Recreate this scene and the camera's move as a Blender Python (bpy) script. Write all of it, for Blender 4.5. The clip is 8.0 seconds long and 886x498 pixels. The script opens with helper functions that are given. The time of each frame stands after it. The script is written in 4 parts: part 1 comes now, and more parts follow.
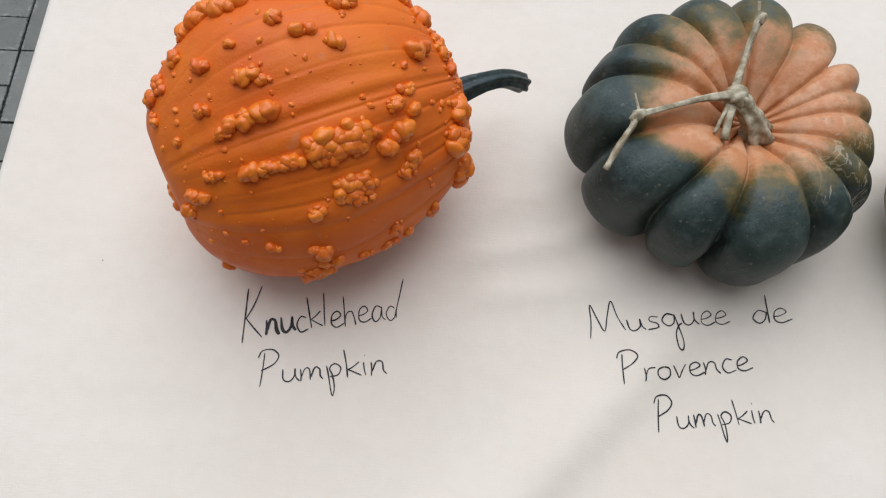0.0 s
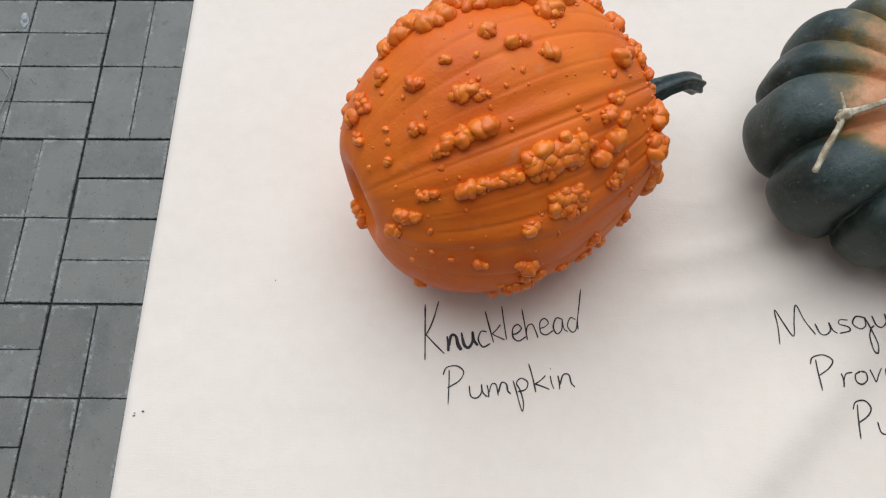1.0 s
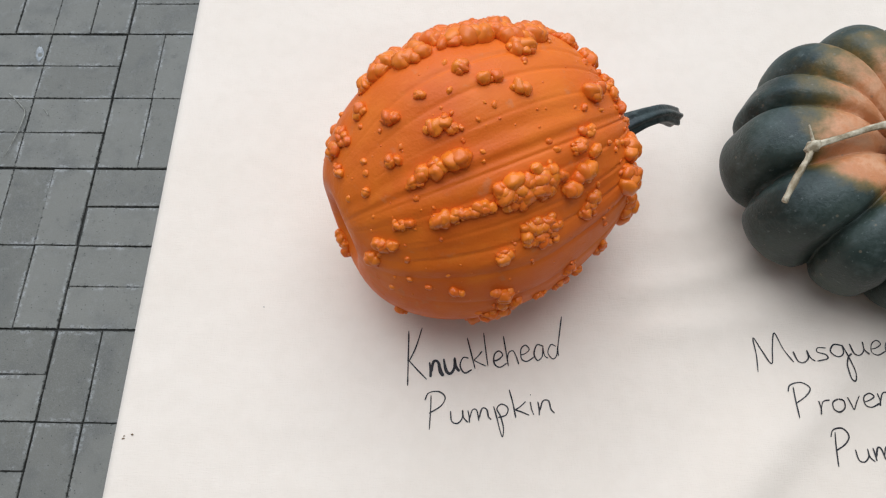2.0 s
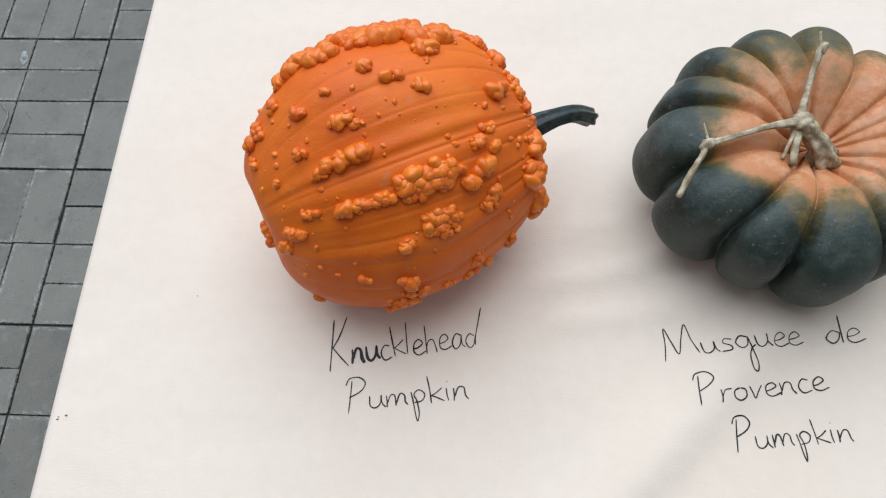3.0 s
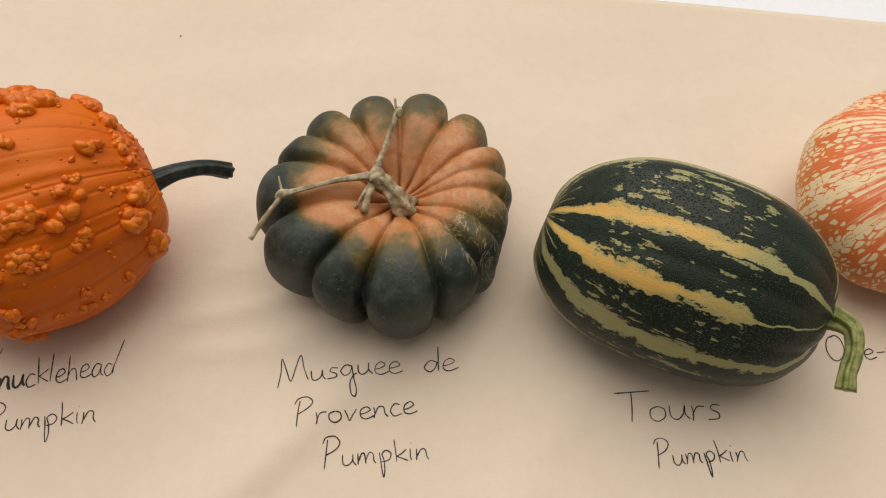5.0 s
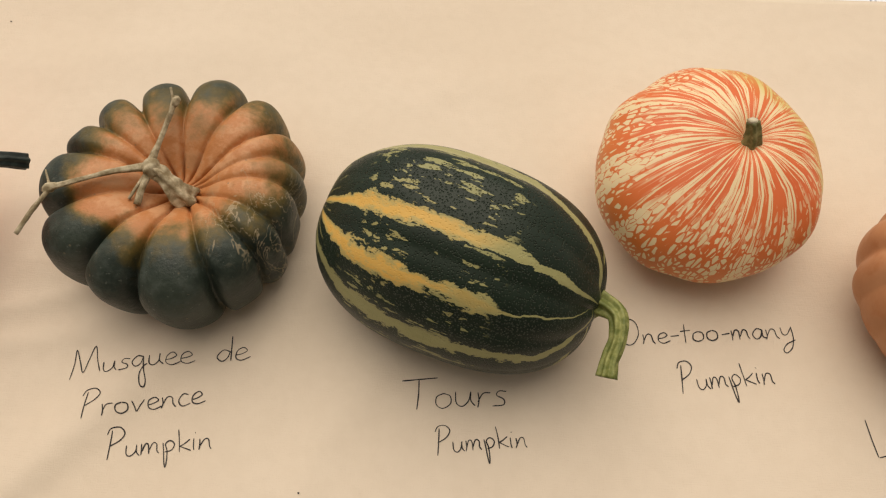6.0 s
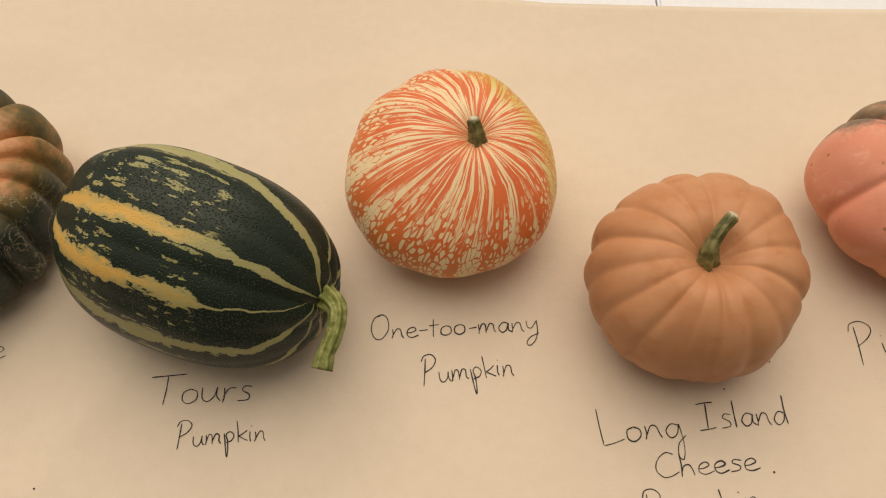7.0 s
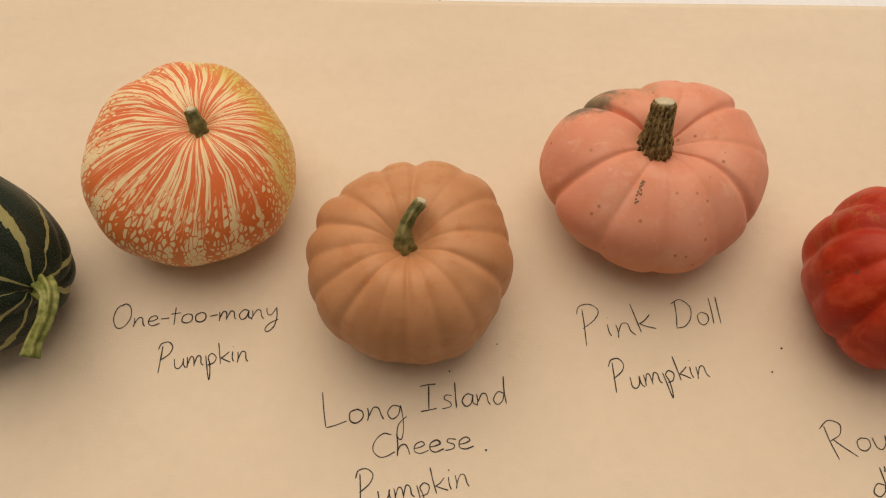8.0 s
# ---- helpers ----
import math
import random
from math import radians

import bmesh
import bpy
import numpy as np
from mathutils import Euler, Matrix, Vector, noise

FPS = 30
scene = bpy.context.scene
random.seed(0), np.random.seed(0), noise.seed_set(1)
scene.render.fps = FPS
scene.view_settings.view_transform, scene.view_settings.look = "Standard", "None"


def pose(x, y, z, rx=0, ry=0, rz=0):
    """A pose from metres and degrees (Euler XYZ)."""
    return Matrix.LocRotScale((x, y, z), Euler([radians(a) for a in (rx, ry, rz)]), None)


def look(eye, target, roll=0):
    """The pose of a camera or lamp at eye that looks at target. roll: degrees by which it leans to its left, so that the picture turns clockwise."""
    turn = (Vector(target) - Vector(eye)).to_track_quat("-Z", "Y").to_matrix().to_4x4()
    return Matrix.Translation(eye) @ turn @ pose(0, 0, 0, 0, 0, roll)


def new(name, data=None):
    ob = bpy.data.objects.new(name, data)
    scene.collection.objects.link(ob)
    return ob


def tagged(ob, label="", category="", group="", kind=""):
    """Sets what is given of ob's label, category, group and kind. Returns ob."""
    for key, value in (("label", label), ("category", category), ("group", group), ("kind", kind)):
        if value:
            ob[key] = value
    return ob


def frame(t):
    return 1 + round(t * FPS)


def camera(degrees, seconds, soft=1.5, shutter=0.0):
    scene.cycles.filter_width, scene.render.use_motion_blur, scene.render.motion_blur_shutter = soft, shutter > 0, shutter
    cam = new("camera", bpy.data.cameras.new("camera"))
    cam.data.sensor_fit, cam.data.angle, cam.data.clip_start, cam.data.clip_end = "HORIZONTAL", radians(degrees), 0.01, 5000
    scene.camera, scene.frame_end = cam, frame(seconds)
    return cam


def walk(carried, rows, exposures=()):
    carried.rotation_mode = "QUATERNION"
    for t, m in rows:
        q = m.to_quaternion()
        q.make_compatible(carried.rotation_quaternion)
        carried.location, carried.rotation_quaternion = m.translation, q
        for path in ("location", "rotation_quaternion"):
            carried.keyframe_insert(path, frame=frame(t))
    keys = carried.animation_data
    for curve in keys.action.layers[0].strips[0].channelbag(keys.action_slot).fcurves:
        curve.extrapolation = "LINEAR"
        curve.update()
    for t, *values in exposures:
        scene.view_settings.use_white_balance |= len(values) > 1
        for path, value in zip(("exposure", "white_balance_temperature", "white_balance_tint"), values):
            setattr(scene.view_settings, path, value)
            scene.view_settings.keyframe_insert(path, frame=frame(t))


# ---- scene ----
cam = camera(61.7, 8.0, soft=1.2)
PATH = [
    (0, (0.153, 0.15, 1.513), (0.165, 0.879, -0.349), 3.5),
    (0.5, (0.03, 0.156, 1.508), (0.022, 0.859, -0.365), 1.2),
    (1, (-0.019, 0.166, 1.505), (-0.052, 0.883, -0.362), -1.8),
    (1.2, (-0.019, 0.169, 1.51), (-0.058, 0.896, -0.353), -2.5),
    (2.3, (0.037, 0.151, 1.526), (-0.046, 0.944, -0.308), -4.7),
    (2.5, (0.052, 0.144, 1.529), (-0.033, 0.936, -0.305), -5.0),
    (3, (0.112, 0.132, 1.546), (0.017, 0.938, -0.282), -5.0),
    (3.5, (0.182, 0.106, 1.586), (0.093, 0.98, -0.21), -3.9),
    (4, (0.287, 0.086, 1.605), (0.209, 0.999, -0.173), -3.2),
    (4.5, (0.406, 0.087, 1.613), (0.345, 1.027, -0.151), -2.0),
    (4.7, (0.456, 0.083, 1.619), (0.407, 1.032, -0.141), -1.3),
    (5.8, (0.772, 0.119, 1.621), (0.663, 0.983, -0.18), -6.0),
    (6, (0.81, 0.121, 1.618), (0.73, 0.98, -0.187), -4.4),
    (6.5, (0.942, 0.111, 1.618), (0.873, 0.985, -0.18), -4.0),
    (7, (1.104, 0.1, 1.62), (1.057, 0.989, -0.171), -2.9),
    (7.5, (1.244, 0.083, 1.622), (1.237, 0.98, -0.166), -0.9),
    (8, (1.408, 0.076, 1.629), (1.417, 0.964, -0.163), -0.3),
]
EXPOSURES = [(0.0, 0.37, 5480, 9), (3.0, 0.49, 5480, 9), (3.6, 0.36, 5500, 9), (4.0, 0.29, 5650, 9), (4.5, 0.08, 6500, 12), (6.0, 0.10, 7650, 13), (7.0, 0.0, 8150, 14), (7.5, -0.16, 8300, 15), (8.0, -0.12, 8850, 16)]
walk(cam, [(t, look(eye, target, roll)) for t, eye, target, roll in PATH], EXPOSURES)

TABLE = 0.745          # height of the cloth's upper side
PAVING = -0.01         # height of the pavers' upper side

# ---- light ----
world = bpy.data.worlds.new("sky")
scene.world = world
world.use_nodes = True
sky = world.node_tree.nodes.new("ShaderNodeTexSky")
sky.sky_type = 'NISHITA'
sky.sun_disc = False
sky.sun_elevation, sky.sun_rotation = radians(63), radians(-9)
background = world.node_tree.nodes["Background"]
background.inputs["Strength"].default_value = 0.12
# a thin white overcast over the blue
veil = world.node_tree.nodes.new("ShaderNodeMix")
veil.data_type = 'RGBA'
veil.inputs[0].default_value = 0.8
veil.inputs[7].default_value = (4.0, 3.9, 3.75, 1.0)
world.node_tree.links.new(sky.outputs[0], veil.inputs[6])
world.node_tree.links.new(veil.outputs[2], background.inputs["Color"])
sun = new("sun", bpy.data.lights.new("sun", 'SUN'))
sun.data.energy, sun.data.angle, sun.data.color = 2.0, radians(70), (1.0, 0.96, 0.91)
sun.matrix_world = look((-0.10 * 4, 0.62 * 4, 1.27 * 4 + 1), (0, 0, 1))


# ---- materials ----
def material(name, rough=0.5, spec=0.5):
    m = bpy.data.materials.new(name)
    m.use_nodes = True
    b = m.node_tree.nodes["Principled BSDF"]
    b.inputs["Roughness"].default_value = rough
    b.inputs["Specular IOR Level"].default_value = spec
    return m, m.node_tree, b


def put(nt, socket, v):
    if isinstance(v, bpy.types.NodeSocket):
        nt.links.new(v, socket)
    elif isinstance(v, tuple) and len(v) == 3 and socket.type == 'RGBA':
        socket.default_value = (*v, 1)
    else:
        socket.default_value = v


def coords(nt):
    return nt.nodes.new("ShaderNodeTexCoord").outputs["Object"]


def scaled(nt, vec, s):
    n = nt.nodes.new("ShaderNodeVectorMath")
    n.operation = 'MULTIPLY'
    put(nt, n.inputs[0], vec)
    put(nt, n.inputs[1], s)
    return n.outputs[0]


def noise_tex(nt, vec, scale, detail=3.0, rough=0.55, distortion=0.0):
    n = nt.nodes.new("ShaderNodeTexNoise")
    put(nt, n.inputs["Vector"], vec)
    put(nt, n.inputs["Scale"], scale)
    put(nt, n.inputs["Detail"], detail)
    put(nt, n.inputs["Roughness"], rough)
    put(nt, n.inputs["Distortion"], distortion)
    return n.outputs["Fac"]


def voronoi(nt, vec, scale, feature='F1'):
    n = nt.nodes.new("ShaderNodeTexVoronoi")
    n.feature = feature
    put(nt, n.inputs["Vector"], vec)
    put(nt, n.inputs["Scale"], scale)
    return n.outputs["Distance"]


def calc(nt, op, a, b=0.0, c=0.0):
    n = nt.nodes.new("ShaderNodeMath")
    n.operation = op
    put(nt, n.inputs[0], a)
    put(nt, n.inputs[1], b)
    put(nt, n.inputs[2], c)
    return n.outputs[0]


def ease(nt, v, lo, hi, a=0.0, b=1.0):
    n = nt.nodes.new("ShaderNodeMapRange")
    n.interpolation_type = 'SMOOTHSTEP'
    for i, x in enumerate((v, lo, hi, a, b)):
        put(nt, n.inputs[i], x)
    return n.outputs[0]


def mix(nt, fac, a, b, blend='MIX'):
    n = nt.nodes.new("ShaderNodeMix")
    n.data_type, n.blend_type = 'RGBA', blend
    put(nt, n.inputs[0], fac)
    put(nt, n.inputs[6], a)
    put(nt, n.inputs[7], b)
    return n.outputs[2]


def relief(nt, b, height, strength=0.3, dist=0.001):
    n = nt.nodes.new("ShaderNodeBump")
    put(nt, n.inputs["Height"], height)
    n.inputs["Strength"].default_value = strength
    n.inputs["Distance"].default_value = dist
    nt.links.new(n.outputs[0], b.inputs["Normal"])


def xyz(nt, vec):
    n = nt.nodes.new("ShaderNodeSeparateXYZ")
    put(nt, n.inputs[0], vec)
    return n.outputs[0], n.outputs[1], n.outputs[2]


def combine(nt, x, y, z):
    n = nt.nodes.new("ShaderNodeCombineXYZ")
    put(nt, n.inputs[0], x)
    put(nt, n.inputs[1], y)
    put(nt, n.inputs[2], z)
    return n.outputs[0]


def random_value(nt):
    return nt.nodes.new("ShaderNodeObjectInfo").outputs["Random"]


def cloth_material():
    m, nt, b = material("unbleached canvas", 0.92, 0.15)
    c = coords(nt)
    big = noise_tex(nt, c, 3.0, 3)
    fine = noise_tex(nt, c, 60.0, 4)
    col = mix(nt, ease(nt, big, 0.3, 0.7), (0.735, 0.635, 0.510), (0.765, 0.668, 0.545))
    col = mix(nt, ease(nt, fine, 0.35, 0.7, 0.0, 0.12), col, (0.62, 0.52, 0.40))
    put(nt, b.inputs["Base Color"], col)
    weft = noise_tex(nt, scaled(nt, c, (900.0, 120.0, 300.0)), 1.0, 2)
    warp = noise_tex(nt, scaled(nt, c, (120.0, 900.0, 300.0)), 1.0, 2)
    creases = noise_tex(nt, scaled(nt, c, (7.0, 10.0, 7.0)), 1.0, 3, 0.5, 0.2)
    weave = calc(nt, 'ADD', calc(nt, 'MULTIPLY', calc(nt, 'ADD', weft, warp), 0.55), calc(nt, 'MULTIPLY', creases, 8.0))
    relief(nt, b, weave, 0.45, 0.0011)
    b.inputs["Sheen Weight"].default_value = 0.15
    return m


def paver_material(edges):
    """Grey concrete with dirt, pits and rubbed patches; edges: soil and crumbled rims along the joints."""
    m, nt, b = material("grey concrete paver", 0.88, 0.2)
    c = nt.nodes.new("ShaderNodeNewGeometry").outputs["Position"]
    r = random_value(nt)
    fine = noise_tex(nt, c, 420.0, 3, 0.7)
    blot = noise_tex(nt, c, 11.0, 5, 0.6)
    patch = noise_tex(nt, c, 38.0, 6, 0.72)
    pits = voronoi(nt, c, 80.0)
    col = mix(nt, r, (0.148, 0.142, 0.117), (0.196, 0.188, 0.156))
    col = mix(nt, ease(nt, blot, 0.45, 0.75, 0.0, 0.6), col, (0.105, 0.104, 0.092))
    col = mix(nt, ease(nt, patch, 0.52, 0.72, 0.0, 0.45), col, (0.235, 0.230, 0.205))
    col = mix(nt, ease(nt, patch, 0.42, 0.28, 0.0, 0.55), col, (0.085, 0.084, 0.075))
    col = mix(nt, ease(nt, fine, 0.40, 0.75, 0.0, 0.40), col, (0.25, 0.245, 0.225))
    col = mix(nt, ease(nt, pits, 0.13, 0.07, 0.0, 0.7), col, (0.045, 0.044, 0.04))
    if edges:
        x, y, z = xyz(nt, coords(nt))
        near = calc(nt, 'MINIMUM', calc(nt, 'SUBTRACT', 0.0488, calc(nt, 'ABSOLUTE', x)), calc(nt, 'SUBTRACT', 0.0983, calc(nt, 'ABSOLUTE', y)))
        bite = noise_tex(nt, c, 130.0, 4, 0.7)
        rim = calc(nt, 'SUBTRACT', near, calc(nt, 'MULTIPLY', ease(nt, bite, 0.42, 0.74), 0.0058))
        crumb = calc(nt, 'MULTIPLY', ease(nt, near, 0.012, 0.003), ease(nt, noise_tex(nt, c, 17.0, 3), 0.46, 0.58))
        col = mix(nt, calc(nt, 'MULTIPLY', crumb, ease(nt, bite, 0.45, 0.60, 0.0, 0.75)), col, (0.36, 0.355, 0.33))
        col = mix(nt, ease(nt, rim, 0.0000, -0.0012, 0.0, 0.80), col, (0.038, 0.038, 0.032))
    put(nt, b.inputs["Base Color"], col)
    relief(nt, b, calc(nt, 'ADD', fine, calc(nt, 'MULTIPLY', patch, 2.0)), 0.6, 0.0014)
    return m


def joint_material():
    m, nt, b = material("dark joint sand", 0.95, 0.1)
    c = coords(nt)
    f = noise_tex(nt, c, 260.0, 4, 0.7)
    g = noise_tex(nt, c, 6.0, 4, 0.6)
    col = mix(nt, f, (0.030, 0.030, 0.026), (0.095, 0.092, 0.080))
    col = mix(nt, ease(nt, g, 0.5, 0.7, 0.0, 0.5), col, (0.12, 0.115, 0.10))
    put(nt, b.inputs["Base Color"], col)
    relief(nt, b, f, 0.8, 0.003)
    return m


def orange_skin():
    m, nt, b = material("bright orange rind", 0.40, 0.24)
    c = coords(nt)
    big = noise_tex(nt, c, 14.0, 4, 0.55)
    streak = noise_tex(nt, scaled(nt, c, (60.0, 60.0, 9.0)), 1.0, 4, 0.6)
    col = mix(nt, ease(nt, big, 0.3, 0.7), (0.64, 0.116, 0.004), (0.72, 0.158, 0.006))
    col = mix(nt, ease(nt, streak, 0.52, 0.75, 0.0, 0.4), col, (0.76, 0.205, 0.012))
    dull = noise_tex(nt, c, 45.0, 5, 0.65)
    col = mix(nt, ease(nt, dull, 0.58, 0.72, 0.0, 0.40), col, (0.56, 0.22, 0.09))
    put(nt, b.inputs["Base Color"], col)
    put(nt, b.inputs["Roughness"], ease(nt, dull, 0.3, 0.7, 0.40, 0.56))
    pores = noise_tex(nt, c, 420.0, 2)
    dents = noise_tex(nt, scaled(nt, c, (90.0, 90.0, 26.0)), 1.0, 3)
    relief(nt, b, calc(nt, 'ADD', calc(nt, 'MULTIPLY', dents, 1.4), calc(nt, 'MULTIPLY', pores, 0.5)), 0.42, 0.0014)
    return m


def wart_skin():
    m, nt, b = material("yellow-orange warts", 0.30, 0.40)
    c = coords(nt)
    isle = nt.nodes.new("ShaderNodeNewGeometry").outputs["Random Per Island"]
    col = mix(nt, isle, (0.68, 0.128, 0.005), (0.78, 0.205, 0.008))
    dull = noise_tex(nt, c, 70.0, 5, 0.65)
    col = mix(nt, ease(nt, dull, 0.68, 0.76, 0.0, 0.30), col, (0.44, 0.20, 0.07))
    put(nt, b.inputs["Base Color"], col)
    relief(nt, b, noise_tex(nt, c, 160.0, 3), 0.25, 0.0012)
    return m


def dark_stem_skin(name, dark, pale, rough=0.5):
    m, nt, b = material(name, rough, 0.4)
    c = coords(nt)
    s = noise_tex(nt, c, 90.0, 4, 0.6)
    f = noise_tex(nt, c, 480.0, 3, 0.6)
    col = mix(nt, ease(nt, s, 0.35, 0.72), dark, pale)
    put(nt, b.inputs["Base Color"], col)
    relief(nt, b, calc(nt, 'ADD', s, calc(nt, 'MULTIPLY', f, 0.5)), 0.6, 0.0016)
    return m


def fibrous_skin():
    """Dry cork in long upright fibres."""
    m, nt, b = material("brown corky stem", 0.85, 0.25)
    c = coords(nt)
    run = noise_tex(nt, scaled(nt, c, (330.0, 330.0, 42.0)), 1.0, 4, 0.65, 0.4)
    big = noise_tex(nt, c, 70.0, 3, 0.6)
    col = mix(nt, ease(nt, run, 0.38, 0.62), (0.070, 0.042, 0.016), (0.46, 0.34, 0.16))
    col = mix(nt, ease(nt, big, 0.45, 0.7, 0.0, 0.6), col, (0.17, 0.115, 0.045))
    put(nt, b.inputs["Base Color"], col)
    relief(nt, b, run, 0.9, 0.003)
    return m


def plain_skin(name, a, b_col, spot, rough=0.48, spots=0.5):
    """A smooth rind in two close tones with a scatter of small blemishes."""
    m, nt, b = material(name, rough, 0.25)
    c = coords(nt)
    big = noise_tex(nt, c, 12.0, 4, 0.6)
    col = mix(nt, ease(nt, big, 0.3, 0.7), a, b_col)
    mid = noise_tex(nt, c, 34.0, 4, 0.6)
    col = mix(nt, ease(nt, mid, 0.52, 0.70, 0.0, 0.6), col, spot)
    fine = noise_tex(nt, c, 300.0, 4, 0.7)
    col = mix(nt, ease(nt, fine, 0.45, 0.75, 0.0, 0.22), col, b_col)
    put(nt, b.inputs["Roughness"], ease(nt, mid, 0.3, 0.7, rough - 0.06, rough + 0.1))
    relief(nt, b, calc(nt, 'ADD', mid, calc(nt, 'MULTIPLY', fine, 0.35)), 0.42, 0.0014)
    put(nt, b.inputs["Base Color"], col)
    return m, nt, b, c, col


def green_lobed_skin(radius):
    m, nt, b = material("dark green rind flushed orange round the stem", 0.44, 0.42)
    c = coords(nt)
    x, y, z = xyz(nt, c)
    rho = calc(nt, 'DIVIDE', calc(nt, 'SQRT', calc(nt, 'ADD', calc(nt, 'MULTIPLY', x, x), calc(nt, 'MULTIPLY', y, y))), radius)
    lean = calc(nt, 'ADD', calc(nt, 'MULTIPLY', x, 0.27 / radius), calc(nt, 'MULTIPLY', y, 0.24 / radius))
    wob = noise_tex(nt, c, 10.0, 3, 0.6)
    ragged = noise_tex(nt, c, 70.0, 5, 0.65)
    edge = calc(nt, 'SUBTRACT', rho, lean)
    # one lobe by the vine is bare and pinkish further out
    fx, fy = calc(nt, 'ADD', x, 0.078), calc(nt, 'ADD', y, 0.026)
    bare = calc(nt, 'SQRT', calc(nt, 'ADD', calc(nt, 'MULTIPLY', fx, fx), calc(nt, 'MULTIPLY', fy, fy)))
    edge = calc(nt, 'SUBTRACT', edge, ease(nt, bare, 0.050, 0.018, 0.0, 0.30))
    edge = calc(nt, 'ADD', edge, calc(nt, 'MULTIPLY', calc(nt, 'SUBTRACT', wob, 0.5), 1.1))
    edge = calc(nt, 'ADD', edge, calc(nt, 'MULTIPLY', calc(nt, 'SUBTRACT', ragged, 0.5), 0.45))
    big = noise_tex(nt, c, 18.0, 5, 0.65)
    green = mix(nt, ease(nt, big, 0.35, 0.68), (0.012, 0.023, 0.018), (0.042, 0.058, 0.044))
    bloom = noise_tex(nt, c, 36.0, 5, 0.7)
    green = mix(nt, ease(nt, bloom, 0.48, 0.70, 0.0, 0.6), green, (0.070, 0.090, 0.080))
    flecks = noise_tex(nt, c, 190.0, 3, 0.6)
    green = mix(nt, ease(nt, flecks, 0.64, 0.70, 0.0, 0.5), green, (0.13, 0.15, 0.13))
    tan = mix(nt, ease(nt, bloom, 0.40, 0.62), (0.50, 0.200, 0.070), (0.62, 0.320, 0.160))
    tan = mix(nt, ease(nt, big, 0.48, 0.66, 0.0, 0.55), tan, (0.30, 0.125, 0.035))
    olive = (0.150, 0.105, 0.022)
    col = mix(nt, ease(nt, edge, 0.88, 0.50), green, olive)
    col = mix(nt, ease(nt, edge, 0.66, 0.32), col, tan)
    scuff = noise_tex(nt, scaled(nt, c, (40.0, 160.0, 40.0)), 1.0, 5, 0.7, 1.0)
    col = mix(nt, ease(nt, scuff, 0.66, 0.74, 0.0, 0.30), col, (0.40, 0.33, 0.24))
    thread = noise_tex(nt, scaled(nt, c, (34.0, 12.0, 17.0)), 1.0, 4, 0.6, 0.9)
    thread = ease(nt, calc(nt, 'ABSOLUTE', calc(nt, 'SUBTRACT', thread, 0.5)), 0.013, 0.003)
    spot = calc(nt, 'MULTIPLY', ease(nt, x, 0.035, 0.07), calc(nt, 'MULTIPLY', ease(nt, y, 0.03, 0.0), ease(nt, y, -0.11, -0.08)))
    col = mix(nt, calc(nt, 'MULTIPLY', calc(nt, 'MULTIPLY', spot, thread), 0.5), col, (0.50, 0.40, 0.26))
    warty = voronoi(nt, c, 55.0)
    col = mix(nt, ease(nt, warty, 0.10, 0.05, 0.0, 0.55), col, (0.20, 0.16, 0.10))
    put(nt, b.inputs["Base Color"], col)
    fine = noise_tex(nt, c, 260.0, 4, 0.65)
    relief(nt, b, calc(nt, 'ADD', calc(nt, 'MULTIPLY', bloom, 1.8), calc(nt, 'MULTIPLY', fine, 0.7)), 0.5, 0.0016)
    put(nt, b.inputs["Roughness"], ease(nt, bloom, 0.3, 0.7, 0.40, 0.58))
    return m


